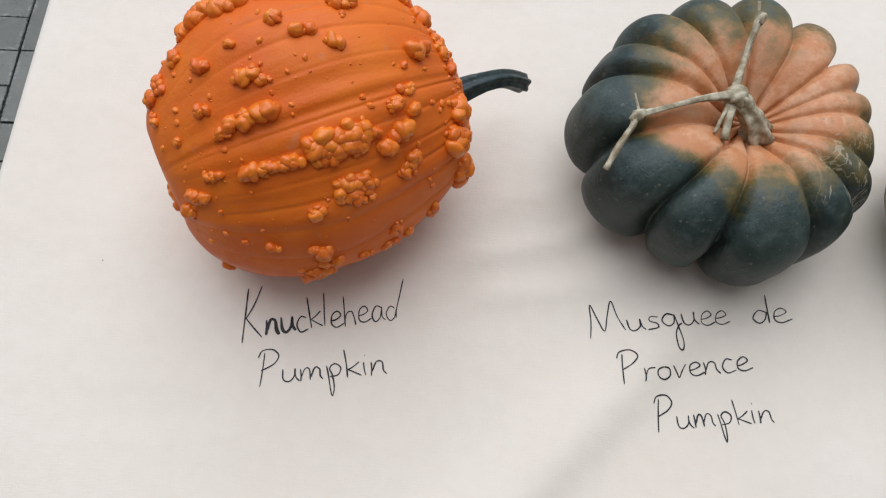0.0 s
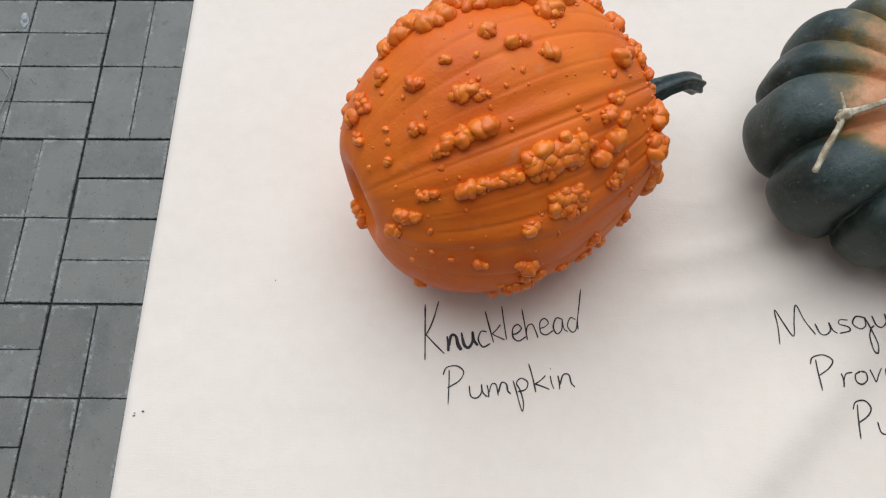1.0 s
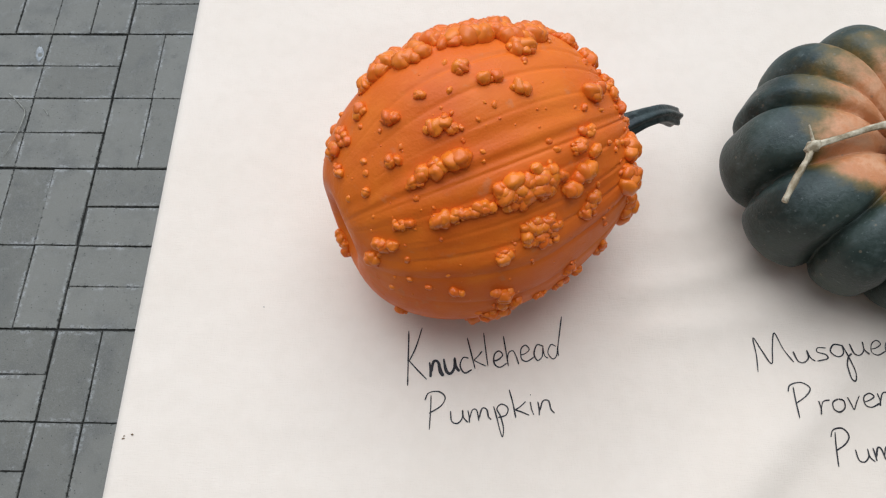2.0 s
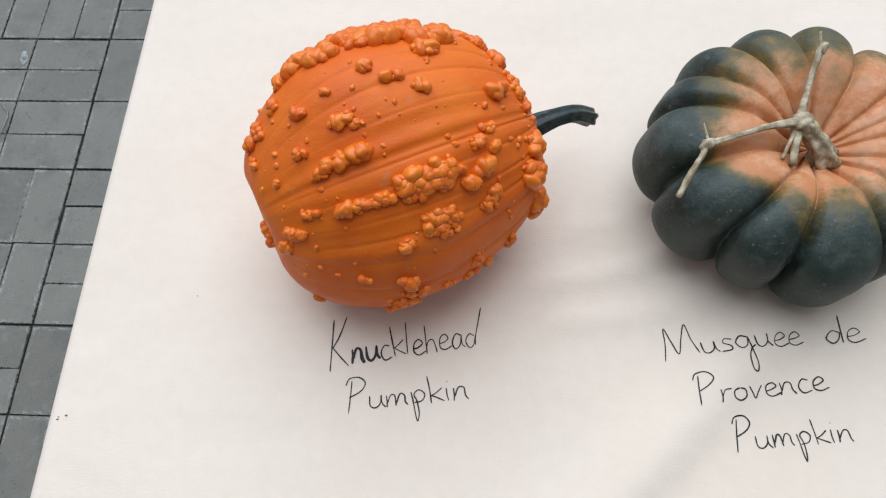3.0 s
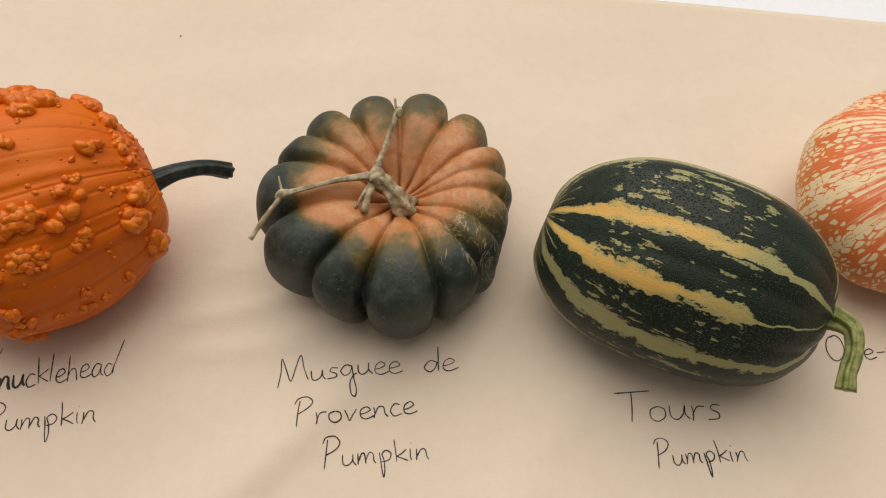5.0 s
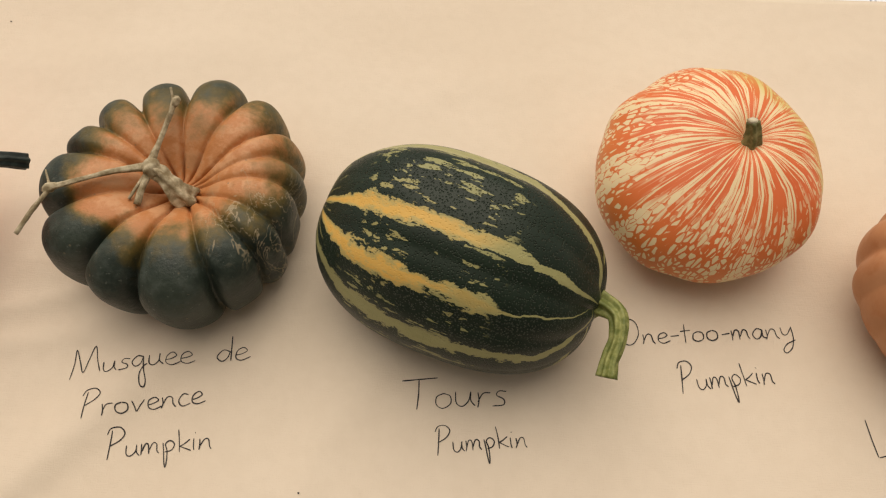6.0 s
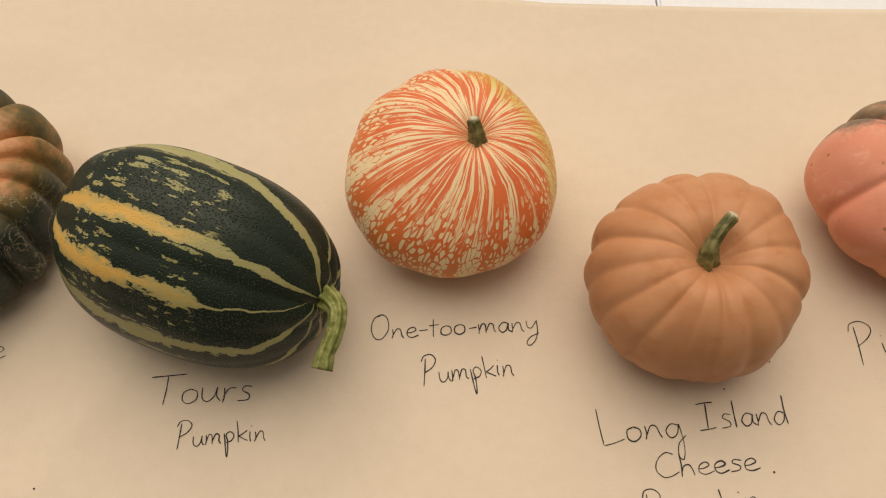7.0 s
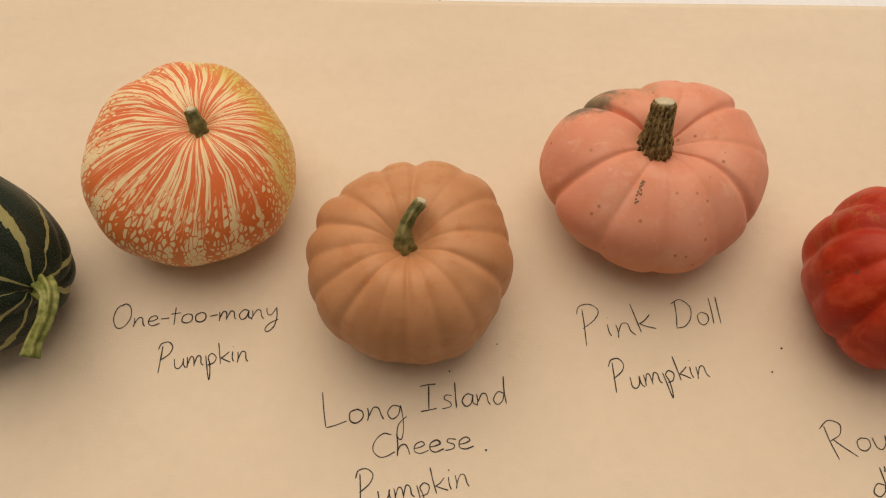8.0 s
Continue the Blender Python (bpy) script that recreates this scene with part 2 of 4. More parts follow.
def striped_skin():
    """Dark green with ragged pale stripes from end to end; the stripes of the upper side ripen to yellow."""
    m, nt, b = material("dark green rind with ragged yellow stripes", 0.40, 0.28)
    c = coords(nt)
    x, y, z = xyz(nt, c)
    ang = calc(nt, 'MULTIPLY', calc(nt, 'ARCTAN2', y, x), 180 / math.pi)
    flow = noise_tex(nt, scaled(nt, c, (26.0, 26.0, 11.0)), 1.0, 3, 0.6)
    rag = noise_tex(nt, scaled(nt, c, (150.0, 150.0, 60.0)), 1.0, 5, 0.7)
    # the stripes draw together, and fray less, towards the two ends
    rho = calc(nt, 'SQRT', calc(nt, 'ADD', calc(nt, 'MULTIPLY', x, x), calc(nt, 'MULTIPLY', y, y)))
    fray = ease(nt, rho, 0.02, 0.095, 0.10, 1.0)
    bent = calc(nt, 'ADD', ang, calc(nt, 'MULTIPLY', calc(nt, 'SUBTRACT', flow, 0.5), 16.0))
    bent = calc(nt, 'SUBTRACT', bent, ease(nt, z, 0.05, 0.15, 0.0, 5.0))
    narrow = ease(nt, z, -0.03, 0.15, 1.0, 0.58)
    fading = calc(nt, 'MULTIPLY', narrow, ease(nt, z, 0.055, 0.085, 1.0, 0.22))
    off = None
    for middle, half, slim in ((44, 8.5, narrow), (101, 5.8, narrow), (137, 6.6, fading), (175, 6.0, narrow), (-150, 5.0, narrow), (-112, 6.0, narrow), (-74, 6.0, narrow), (-38, 6.0, narrow), (4, 4.0, narrow)):
        away = calc(nt, 'FRACT', calc(nt, 'ADD', calc(nt, 'DIVIDE', calc(nt, 'SUBTRACT', bent, float(middle)), 360.0), 1.5))
        away = calc(nt, 'ABSOLUTE', calc(nt, 'MULTIPLY', calc(nt, 'SUBTRACT', away, 0.5), 360.0))
        away = calc(nt, 'DIVIDE', away, calc(nt, 'MULTIPLY', slim, half))
        off = away if off is None else calc(nt, 'MINIMUM', off, away)
    wide = noise_tex(nt, scaled(nt, c, (18.0, 18.0, 24.0)), 1.0, 2)
    off = calc(nt, 'ADD', off, calc(nt, 'MULTIPLY', calc(nt, 'MULTIPLY', calc(nt, 'SUBTRACT', rag, 0.5), 3.0), fray))
    off = calc(nt, 'SUBTRACT', off, calc(nt, 'MULTIPLY', calc(nt, 'MULTIPLY', calc(nt, 'SUBTRACT', wide, 0.5), 1.7), fray))
    stripe = ease(nt, off, 1.07, 0.93)
    dash = noise_tex(nt, scaled(nt, c, (120.0, 120.0, 26.0)), 1.0, 3, 0.6)
    where = noise_tex(nt, c, 20.0, 2)
    dashes = calc(nt, 'MULTIPLY', ease(nt, dash, 0.570, 0.585), ease(nt, calc(nt, 'ADD', where, calc(nt, 'MULTIPLY', calc(nt, 'MULTIPLY', ease(nt, ang, 48.0, 56.0), ease(nt, ang, 92.0, 84.0)), ease(nt, z, 0.02, -0.06, 0.06, 0.20))), 0.475, 0.485))
    dashes = calc(nt, 'MULTIPLY', dashes, calc(nt, 'MULTIPLY', ease(nt, z, 0.075, 0.055), ease(nt, z, -0.115, -0.095)))
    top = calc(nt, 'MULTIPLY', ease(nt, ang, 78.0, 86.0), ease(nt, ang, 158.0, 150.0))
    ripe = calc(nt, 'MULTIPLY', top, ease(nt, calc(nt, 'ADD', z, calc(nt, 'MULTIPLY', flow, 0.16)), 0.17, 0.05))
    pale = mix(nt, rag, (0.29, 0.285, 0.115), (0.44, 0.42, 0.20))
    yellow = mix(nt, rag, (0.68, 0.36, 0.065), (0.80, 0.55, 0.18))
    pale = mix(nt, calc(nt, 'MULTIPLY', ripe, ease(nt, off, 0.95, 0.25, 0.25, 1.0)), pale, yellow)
    dots = voronoi(nt, c, 360.0)
    green = mix(nt, noise_tex(nt, c, 22.0, 4), (0.006, 0.014, 0.009), (0.020, 0.036, 0.022))
    green = mix(nt, ease(nt, dots, 0.40, 0.22, 0.0, 0.50), green, (0.095, 0.125, 0.090))
    col = mix(nt, calc(nt, 'MULTIPLY', dashes, 0.85), green, mix(nt, 0.5, pale, (0.35, 0.35, 0.16)))
    col = mix(nt, stripe, col, pale)
    lines = calc(nt, 'ABSOLUTE', calc(nt, 'SUBTRACT', calc(nt, 'FRACT', calc(nt, 'MULTIPLY', calc(nt, 'ADD', calc(nt, 'DIVIDE', bent, 36.0), 20.5), 3.0)), 0.5))
    lines = calc(nt, 'MULTIPLY', ease(nt, calc(nt, 'ADD', lines, calc(nt, 'MULTIPLY', calc(nt, 'MULTIPLY', calc(nt, 'SUBTRACT', rag, 0.5), 0.4), fray)), 0.115, 0.095), ease(nt, calc(nt, 'ADD', z, calc(nt, 'MULTIPLY', dash, 0.08)), -0.098, -0.115))
    col = mix(nt, calc(nt, 'MULTIPLY', lines, 0.85), col, mix(nt, 0.4, pale, (0.33, 0.33, 0.15)))
    ends = ease(nt, z, -0.150, -0.166)
    col = mix(nt, calc(nt, 'MULTIPLY', ends, 0.7), col, (0.17, 0.14, 0.09))
    put(nt, b.inputs["Base Color"], col)
    relief(nt, b, calc(nt, 'ADD', calc(nt, 'MULTIPLY', ease(nt, dots, 0.1, 0.4), calc(nt, 'SUBTRACT', 1.0, calc(nt, 'MULTIPLY', stripe, 0.85))), calc(nt, 'MULTIPLY', stripe, 0.8)), 1.0, 0.0025)
    return m


def flamed_skin():
    """Cream with red-orange flames that radiate from the stem and break up into a net lower down."""
    m, nt, b = material("cream rind flamed with red-orange", 0.36, 0.28)
    c = coords(nt)
    x, y, z = xyz(nt, c)
    # the stem end sits off the middle
    rise = calc(nt, 'MINIMUM', calc(nt, 'MAXIMUM', calc(nt, 'DIVIDE', z, 0.074), 0.0), 1.0)
    rise = calc(nt, 'MULTIPLY', rise, rise)
    x = calc(nt, 'SUBTRACT', x, calc(nt, 'MULTIPLY', rise, 0.0254))
    y = calc(nt, 'SUBTRACT', y, calc(nt, 'MULTIPLY', rise, 0.0174))
    rho = calc(nt, 'MAXIMUM', calc(nt, 'SQRT', calc(nt, 'ADD', calc(nt, 'MULTIPLY', x, x), calc(nt, 'MULTIPLY', y, y))), 0.001)
    ux, uy = calc(nt, 'DIVIDE', x, rho), calc(nt, 'DIVIDE', y, rho)
    fall = calc(nt, 'ARCTAN2', rho, z)
    wrap = combine(nt, ux, uy, calc(nt, 'MULTIPLY', fall, 0.42))
    streaks = noise_tex(nt, scaled(nt, wrap, (9.0, 9.0, 2.2)), 1.0, 3, 0.62, 0.15)
    fines = noise_tex(nt, scaled(nt, wrap, (25.0, 25.0, 2.8)), 1.0, 3, 0.55, 0.12)
    # streak after streak round the stem, bent and broken by the noise
    around = calc(nt, 'ADD', calc(nt, 'MULTIPLY', calc(nt, 'ARCTAN2', uy, ux), 38.0), calc(nt, 'MULTIPLY', streaks, 14.0))
    even = calc(nt, 'MULTIPLY', calc(nt, 'SINE', around), 0.055)
    rays = calc(nt, 'ADD', calc(nt, 'ADD', calc(nt, 'MULTIPLY', streaks, 0.10), calc(nt, 'MULTIPLY', fines, 0.90)), even)
    cells = voronoi(nt, scaled(nt, combine(nt, ux, uy, calc(nt, 'MULTIPLY', fall, 0.5)), (19.0, 19.0, 22.0)), 1.0, 'DISTANCE_TO_EDGE')
    blobs = noise_tex(nt, scaled(nt, wrap, (24.0, 24.0, 13.0)), 1.0, 4, 0.65)
    bands = noise_tex(nt, scaled(nt, wrap, (10.0, 10.0, 0.9)), 1.0, 2)
    net = calc(nt, 'ADD', cells, calc(nt, 'MULTIPLY', calc(nt, 'SUBTRACT', blobs, 0.5), 0.34))
    net = calc(nt, 'ADD', net, calc(nt, 'MULTIPLY', calc(nt, 'SUBTRACT', bands, 0.560), 0.85))
    low = ease(nt, calc(nt, 'ADD', fall, calc(nt, 'MULTIPLY', calc(nt, 'SUBTRACT', streaks, 0.5), 1.6)), 0.85, 1.20)
    cream_upper = ease(nt, rays, 0.508, 0.530)
    cream_lower = ease(nt, net, 0.070, 0.100)
    cream = calc(nt, 'ADD', calc(nt, 'MULTIPLY', cream_upper, calc(nt, 'SUBTRACT', 1.0, low)), calc(nt, 'MULTIPLY', cream_lower, low))
    tone = noise_tex(nt, c, 16.0, 3)
    red = mix(nt, tone, (0.72, 0.125, 0.045), (0.80, 0.215, 0.070))
    red = mix(nt, ease(nt, fall, 1.0, 1.7, 0.0, 0.7), red, (0.72, 0.255, 0.055))
    pale = mix(nt, tone, (0.84, 0.64, 0.36), (0.88, 0.73, 0.47))
    side = ease(nt, calc(nt, 'ADD', calc(nt, 'ADD', calc(nt, 'MULTIPLY', x, 0.85), calc(nt, 'MULTIPLY', y, 0.6)), calc(nt, 'MULTIPLY', tone, 0.05)), 0.066, 0.112)
    pale = mix(nt, calc(nt, 'MULTIPLY', side, 0.8), pale, (0.70, 0.58, 0.14))
    red = mix(nt, calc(nt, 'MULTIPLY', side, 0.55), red, (0.68, 0.40, 0.09))
    put(nt, b.inputs["Base Color"], mix(nt, cream, red, pale))
    relief(nt, b, noise_tex(nt, c, 60.0, 4), 0.15, 0.0010)
    return m


def pink_skin():
    m, nt, b, c, col = plain_skin("salmon-pink rind", (0.74, 0.285, 0.185), (0.80, 0.360, 0.255), (0.72, 0.285, 0.160), 0.50)
    x, y, z = xyz(nt, c)
    n = noise_tex(nt, c, 42.0, 4, 0.6)
    # green bruise on the far shoulder
    dx, dy = calc(nt, 'ADD', x, 0.084), calc(nt, 'SUBTRACT', y, 0.078)
    far = calc(nt, 'SQRT', calc(nt, 'ADD', calc(nt, 'MULTIPLY', dx, dx), calc(nt, 'MULTIPLY', dy, dy)))
    far = calc(nt, 'ADD', far, calc(nt, 'MULTIPLY', calc(nt, 'SUBTRACT', n, 0.5), 0.09))
    col = mix(nt, ease(nt, far, 0.050, 0.018, 0.0, 0.80), col, (0.085, 0.125, 0.095))
    haze = noise_tex(nt, c, 26.0, 5, 0.65)
    col = mix(nt, ease(nt, haze, 0.5, 0.7, 0.0, 0.4), col, (0.80, 0.44, 0.32))
    flush = calc(nt, 'MULTIPLY', ease(nt, y, 0.045, 0.10), ease(nt, haze, 0.36, 0.58, 0.0, 0.75))
    col = mix(nt, calc(nt, 'MULTIPLY', flush, ease(nt, x, 0.02, -0.02)), col, (0.36, 0.25, 0.12))
    col = mix(nt, calc(nt, 'MULTIPLY', ease(nt, z, 0.03, -0.05), ease(nt, haze, 0.35, 0.6, 0.2, 0.7)), col, (0.72, 0.300, 0.130))
    veins = noise_tex(nt, scaled(nt, c, (70.0, 70.0, 20.0)), 1.0, 5, 0.7, 0.6)
    col = mix(nt, ease(nt, veins, 0.56, 0.70, 0.0, 0.35), col, (0.84, 0.50, 0.38))
    dots = voronoi(nt, c, 62.0)
    keep = noise_tex(nt, c, 14.0, 2)
    col = mix(nt, calc(nt, 'MULTIPLY', ease(nt, keep, 0.46, 0.56), ease(nt, dots, 0.18, 0.06, 0.0, 0.75)), col, (0.34, 0.12, 0.045))
    put(nt, b.inputs["Base Color"], col)
    return m


def red_skin():
    m, nt, b, c, col = plain_skin("glossy red-orange rind", (0.38, 0.020, 0.008), (0.56, 0.060, 0.022), (0.34, 0.022, 0.010), 0.40)
    worn = noise_tex(nt, scaled(nt, c, (30.0, 30.0, 90.0)), 1.0, 5, 0.7, 0.6)
    x, y, z = xyz(nt, c)
    high = calc(nt, 'MULTIPLY', ease(nt, worn, 0.52, 0.62, 0.0, 0.55), ease(nt, y, 0.015, 0.06))
    col = mix(nt, high, col, (0.40, 0.13, 0.035))
    streak = noise_tex(nt, scaled(nt, c, (16.0, 44.0, 30.0)), 1.0, 4, 0.6, 0.8)
    col = mix(nt, ease(nt, streak, 0.48, 0.72, 0.0, 0.4), col, (0.74, 0.125, 0.055))
    dots = voronoi(nt, c, 26.0)
    col = mix(nt, ease(nt, dots, 0.10, 0.06, 0.0, 0.7), col, (0.10, 0.05, 0.03))
    put(nt, b.inputs["Base Color"], col)
    return m


CLOTH = cloth_material()
PAVER = paver_material(True)
FAR_PAVER = paver_material(False)
JOINT = joint_material()
ORANGE = orange_skin()
WART = wart_skin()
BLACK_STEM = dark_stem_skin("blackish green stem", (0.010, 0.016, 0.014), (0.040, 0.055, 0.048), 0.42)
DRY_STEM = dark_stem_skin("dry straw-coloured stem", (0.24, 0.185, 0.10), (0.60, 0.52, 0.36), 0.8)
GREEN_STEM = dark_stem_skin("fresh green stem", (0.13, 0.16, 0.035), (0.36, 0.37, 0.13), 0.45)
DULL_STEM = dark_stem_skin("olive green stem", (0.10, 0.105, 0.034), (0.34, 0.32, 0.14), 0.45)
CORK_STEM = fibrous_skin()
PALE_CUT = dark_stem_skin("pale cut stem face", (0.50, 0.44, 0.30), (0.66, 0.60, 0.45), 0.8)
LOBED = green_lobed_skin(0.165)
STRIPED = striped_skin()
FLAMED = flamed_skin()
TAN = plain_skin("tan rind", (0.53, 0.240, 0.114), (0.62, 0.308, 0.160), (0.51, 0.200, 0.080), 0.46)[0]
PINK = pink_skin()
RED = red_skin()
INK = dark_stem_skin("black ink", (0.012, 0.011, 0.012), (0.030, 0.027, 0.026), 0.6)
PLASTIC = dark_stem_skin("white moulded plastic", (0.82, 0.87, 0.92), (0.86, 0.90, 0.95), 0.45)
STEEL = dark_stem_skin("grey painted steel", (0.20, 0.20, 0.20), (0.25, 0.25, 0.25), 0.4)
STRAW = dark_stem_skin("bleached straw", (0.20, 0.19, 0.15), (0.34, 0.33, 0.28), 0.8)
CHALK = dark_stem_skin("pale dried leaf", (0.22, 0.225, 0.215), (0.36, 0.365, 0.35), 0.8)
LIGHT_BLOCK = dark_stem_skin("grey-brown light block", (0.16, 0.145, 0.125), (0.22, 0.20, 0.175), 0.9)
CRUMB = dark_stem_skin("brown plant crumbs", (0.20, 0.14, 0.08), (0.42, 0.33, 0.22), 0.9)


# ---- mesh helpers ----
def link(name, verts, faces, mat, parent=None, label="", smooth=True, m=None):
    me = bpy.data.meshes.new(name)
    me.from_pydata([tuple(v) for v in verts], [], faces)
    me.materials.append(mat)
    me.update()
    if smooth:
        me.polygons.foreach_set("use_smooth", [True] * len(me.polygons))
    ob = new(name, me)
    if parent:
        ob.parent = parent
    if m is not None:
        ob.matrix_basis = m
    if label:
        ob["label"] = label
    return ob


def empty_thing(name, x, y, z, label, category, group=""):
    ob = new(name)
    ob.empty_display_size = 0.05
    ob.location = (x, y, z)
    return tagged(ob, label, category, group)


def spline(points, steps=8):
    """Catmull-Rom through the points."""
    p = [Vector(q) for q in points]
    p = [p[0] * 2 - p[1]] + p + [p[-1] * 2 - p[-2]]
    out = []
    for i in range(1, len(p) - 2):
        for k in range(steps):
            t = k / steps
            a, b, c, d = p[i - 1], p[i], p[i + 1], p[i + 2]
            out.append(0.5 * (2 * b + (c - a) * t + (2 * a - 5 * b + 4 * c - d) * t * t + (3 * b - a - 3 * c + d) * t ** 3))
    out.append(p[-2])
    return out


def tube(points, radii, ridges=0, depth=0.0, seg=20, steps=7, twist=0.0, rough=0.0):
    """A closed, tapering tube along a smooth line, with ridges along it."""
    line = spline(points, steps)
    n = len(line)
    verts, faces = [], []
    side = Vector((0.31, 0.52, 0.79))
    for i, p in enumerate(line):
        way = (line[min(i + 1, n - 1)] - line[max(i - 1, 0)]).normalized()
        side = (side - way * side.dot(way)).normalized()
        up = way.cross(side)
        f = i / (n - 1) * (len(radii) - 1)
        k = min(int(f), len(radii) - 2)
        r = radii[k] + (radii[k + 1] - radii[k]) * (f - k)
        for j in range(seg):
            a = 2 * math.pi * j / seg
            q = r * (1 + depth * math.cos(ridges * a + twist * i / n))
            q *= 1 + rough * noise.noise(Vector((math.cos(a) * 3, math.sin(a) * 3, i * 0.35)))
            verts.append(p + side * (q * math.cos(a)) + up * (q * math.sin(a)))
    for i in range(n - 1):
        for j in range(seg):
            k = (j + 1) % seg
            faces.append((i * seg + j, i * seg + k, (i + 1) * seg + k, (i + 1) * seg + j))
    for i, order in ((0, -1), (n - 1, 1)):
        verts.append(line[i])
        c = len(verts) - 1
        for j in range(seg):
            k = (j + 1) % seg
            faces.append((c, i * seg + j, i * seg + k)[::order])
    return verts, faces


def disc(centre, way, r, thick=0.002, seg=18, wobble=0.12):
    """A thin uneven round cap, for a cut stem's end."""
    way = Vector(way).normalized()
    c = Vector(centre)
    return tube([c - way * thick, c, c + way * thick * 0.5, c + way * thick], [r * 1.0, r * 1.02, r * 0.95, r * 0.7], 5, wobble * 0.4, seg, 2)


def resting(rind, turn):
    """The pose of a rind, turned so, whose lowest point touches the cloth."""
    low = min((turn @ rind.at(4 * j, -88 + 4 * i)).z for i in range(45) for j in range(90))
    return Matrix.Translation((0, 0, 0.0005 - low)) @ turn


class Fruit:
    """The rind of a ribbed fruit about its own axis (z, the stem end up), centred on its middle."""

    def __init__(self, rx, ry, rz, grooves, depth, crease=5.0, lobing=0.5, dip=0.0, dip_wide=0.3, base=0.0, full=1.0, flat=1.0, lump=0.0, lean=(0, 0), uneven=0.4, seed=0, base_wide=0.3, foot=(0, 0), swells=(), cuts=(), inner=2.2, plump=0.8, ribs=0.04):
        self.r = (rx, ry, rz)
        order = sorted(range(len(grooves)), key=lambda i: grooves[i] % 360)
        self.grooves = [grooves[i] % 360 for i in order]
        self.depth, self.crease, self.lobing, self.dip, self.dip_wide, self.base = depth, crease, lobing, dip, dip_wide, base
        self.full, self.flat, self.lump, self.lean, self.seed, self.base_wide, self.foot, self.swells = full, flat, lump, lean, seed, base_wide, foot, swells
        pick = random.Random(seed)
        self.swell = [pick.uniform(-1, 1) for _ in self.grooves]
        self.cut = [1 + uneven * pick.uniform(-1, 1) for _ in self.grooves]
        self.inner, self.plump, self.ribs = inner, plump, ribs
        if cuts:
            self.cut = [cuts[i] for i in order]

    def at(self, theta, phi):
        """The place at theta degrees round the axis and phi degrees up from the widest ring."""
        g, n = self.grooves, len(self.grooves)
        p = radians(phi)
        # the grooves wander a little on their way down
        t = (theta + 5.0 * self.lobing * noise.noise(Vector((math.cos(radians(theta)) * 1.5, math.sin(radians(theta)) * 1.5, p * 1.2 + self.seed)))) % 360
        k = max((i for i in range(n) if g[i] <= t), default=n - 1)
        a, b = g[k], g[(k + 1) % n]
        span, off = (b - a) % 360, (t - a) % 360
        s = off / span
        bulge = math.sin(math.pi * s) ** self.plump
        here, there = off / self.crease, (span - off) / self.crease
        slit = self.cut[k] * math.exp(-here * here) + self.cut[(k + 1) % n] * math.exp(-there * there)
        ends = self.cut[k] * (1 - s) + self.cut[(k + 1) % n] * s
        cut = self.depth * (self.lobing * (1 - bulge) * ends * min(1.0, span * n / 360) + (1 - self.lobing) * slit)
        c, z = abs(math.cos(p)) ** self.full, math.copysign(abs(math.sin(p)) ** (self.full * self.flat), p)
        fade = 0.30 + 0.70 * max(0.0, math.cos(p - 0.55))
        ring = c * (1 - cut * fade) * (1 + self.ribs * self.swell[k] * bulge * math.sin(math.pi * s))
        ring *= 1 + sum(more * max(0.0, math.cos(radians(theta - way))) ** 4 for way, more in self.swells)
        if z > 0:
            z *= 1 - 0.9 * cut * min(1.0, c * self.inner)
        z += self.base * math.exp(-(c / self.base_wide) ** 2) if p < 0 else -self.dip * math.exp(-(c / self.dip_wide) ** 2)
        v = Vector((ring * math.cos(radians(theta)), ring * math.sin(radians(theta)), z))
        v *= 1 + self.lump * noise.noise(v * 1.5 + Vector((self.seed * 3.1, 0, 0)))
        shift = (self.lean if p > 0 else self.foot), math.sin(p) ** 2
        return Vector((v.x * self.r[0] + shift[0][0] * shift[1], v.y * self.r[1] + shift[0][1] * shift[1], v.z * self.r[2]))

    def normal(self, theta, phi):
        u = self.at(theta + 1, phi) - self.at(theta - 1, phi)
        w = self.at(theta, phi + 1) - self.at(theta, phi - 1)
        return u.cross(w).normalized()

    def mesh(self, around=240, up=90):
        verts, faces = [], []
        for i in range(1, up):
            for j in range(around):
                verts.append(self.at(360 * j / around, -90 + 180 * i / up))
        for i in range(up - 2):
            for j in range(around):
                k = (j + 1) % around
                faces.append((i * around + j, i * around + k, (i + 1) * around + k, (i + 1) * around + j))
        for i, phi, order in ((0, -89.9, -1), (up - 2, 89.9, 1)):
            ring = verts[i * around:(i + 1) * around]
            verts.append(sum(ring, Vector()) / around)
            c = len(verts) - 1
            for j in range(around):
                faces.append((c, i * around + j, i * around + (j + 1) % around)[::order])
        return verts, faces


# ---- ground ----
def ground_sheet():
    s = 400.0
    return tagged(link("ground", [(-s, -s, PAVING - 0.007), (s, -s, PAVING - 0.007), (s, s, PAVING - 0.007), (-s, s, PAVING - 0.007)], [(0, 1, 2, 3)], JOINT, smooth=False),
                  "dark sandy bed under the grey pavers", "ground", kind="structure")


ground = ground_sheet()


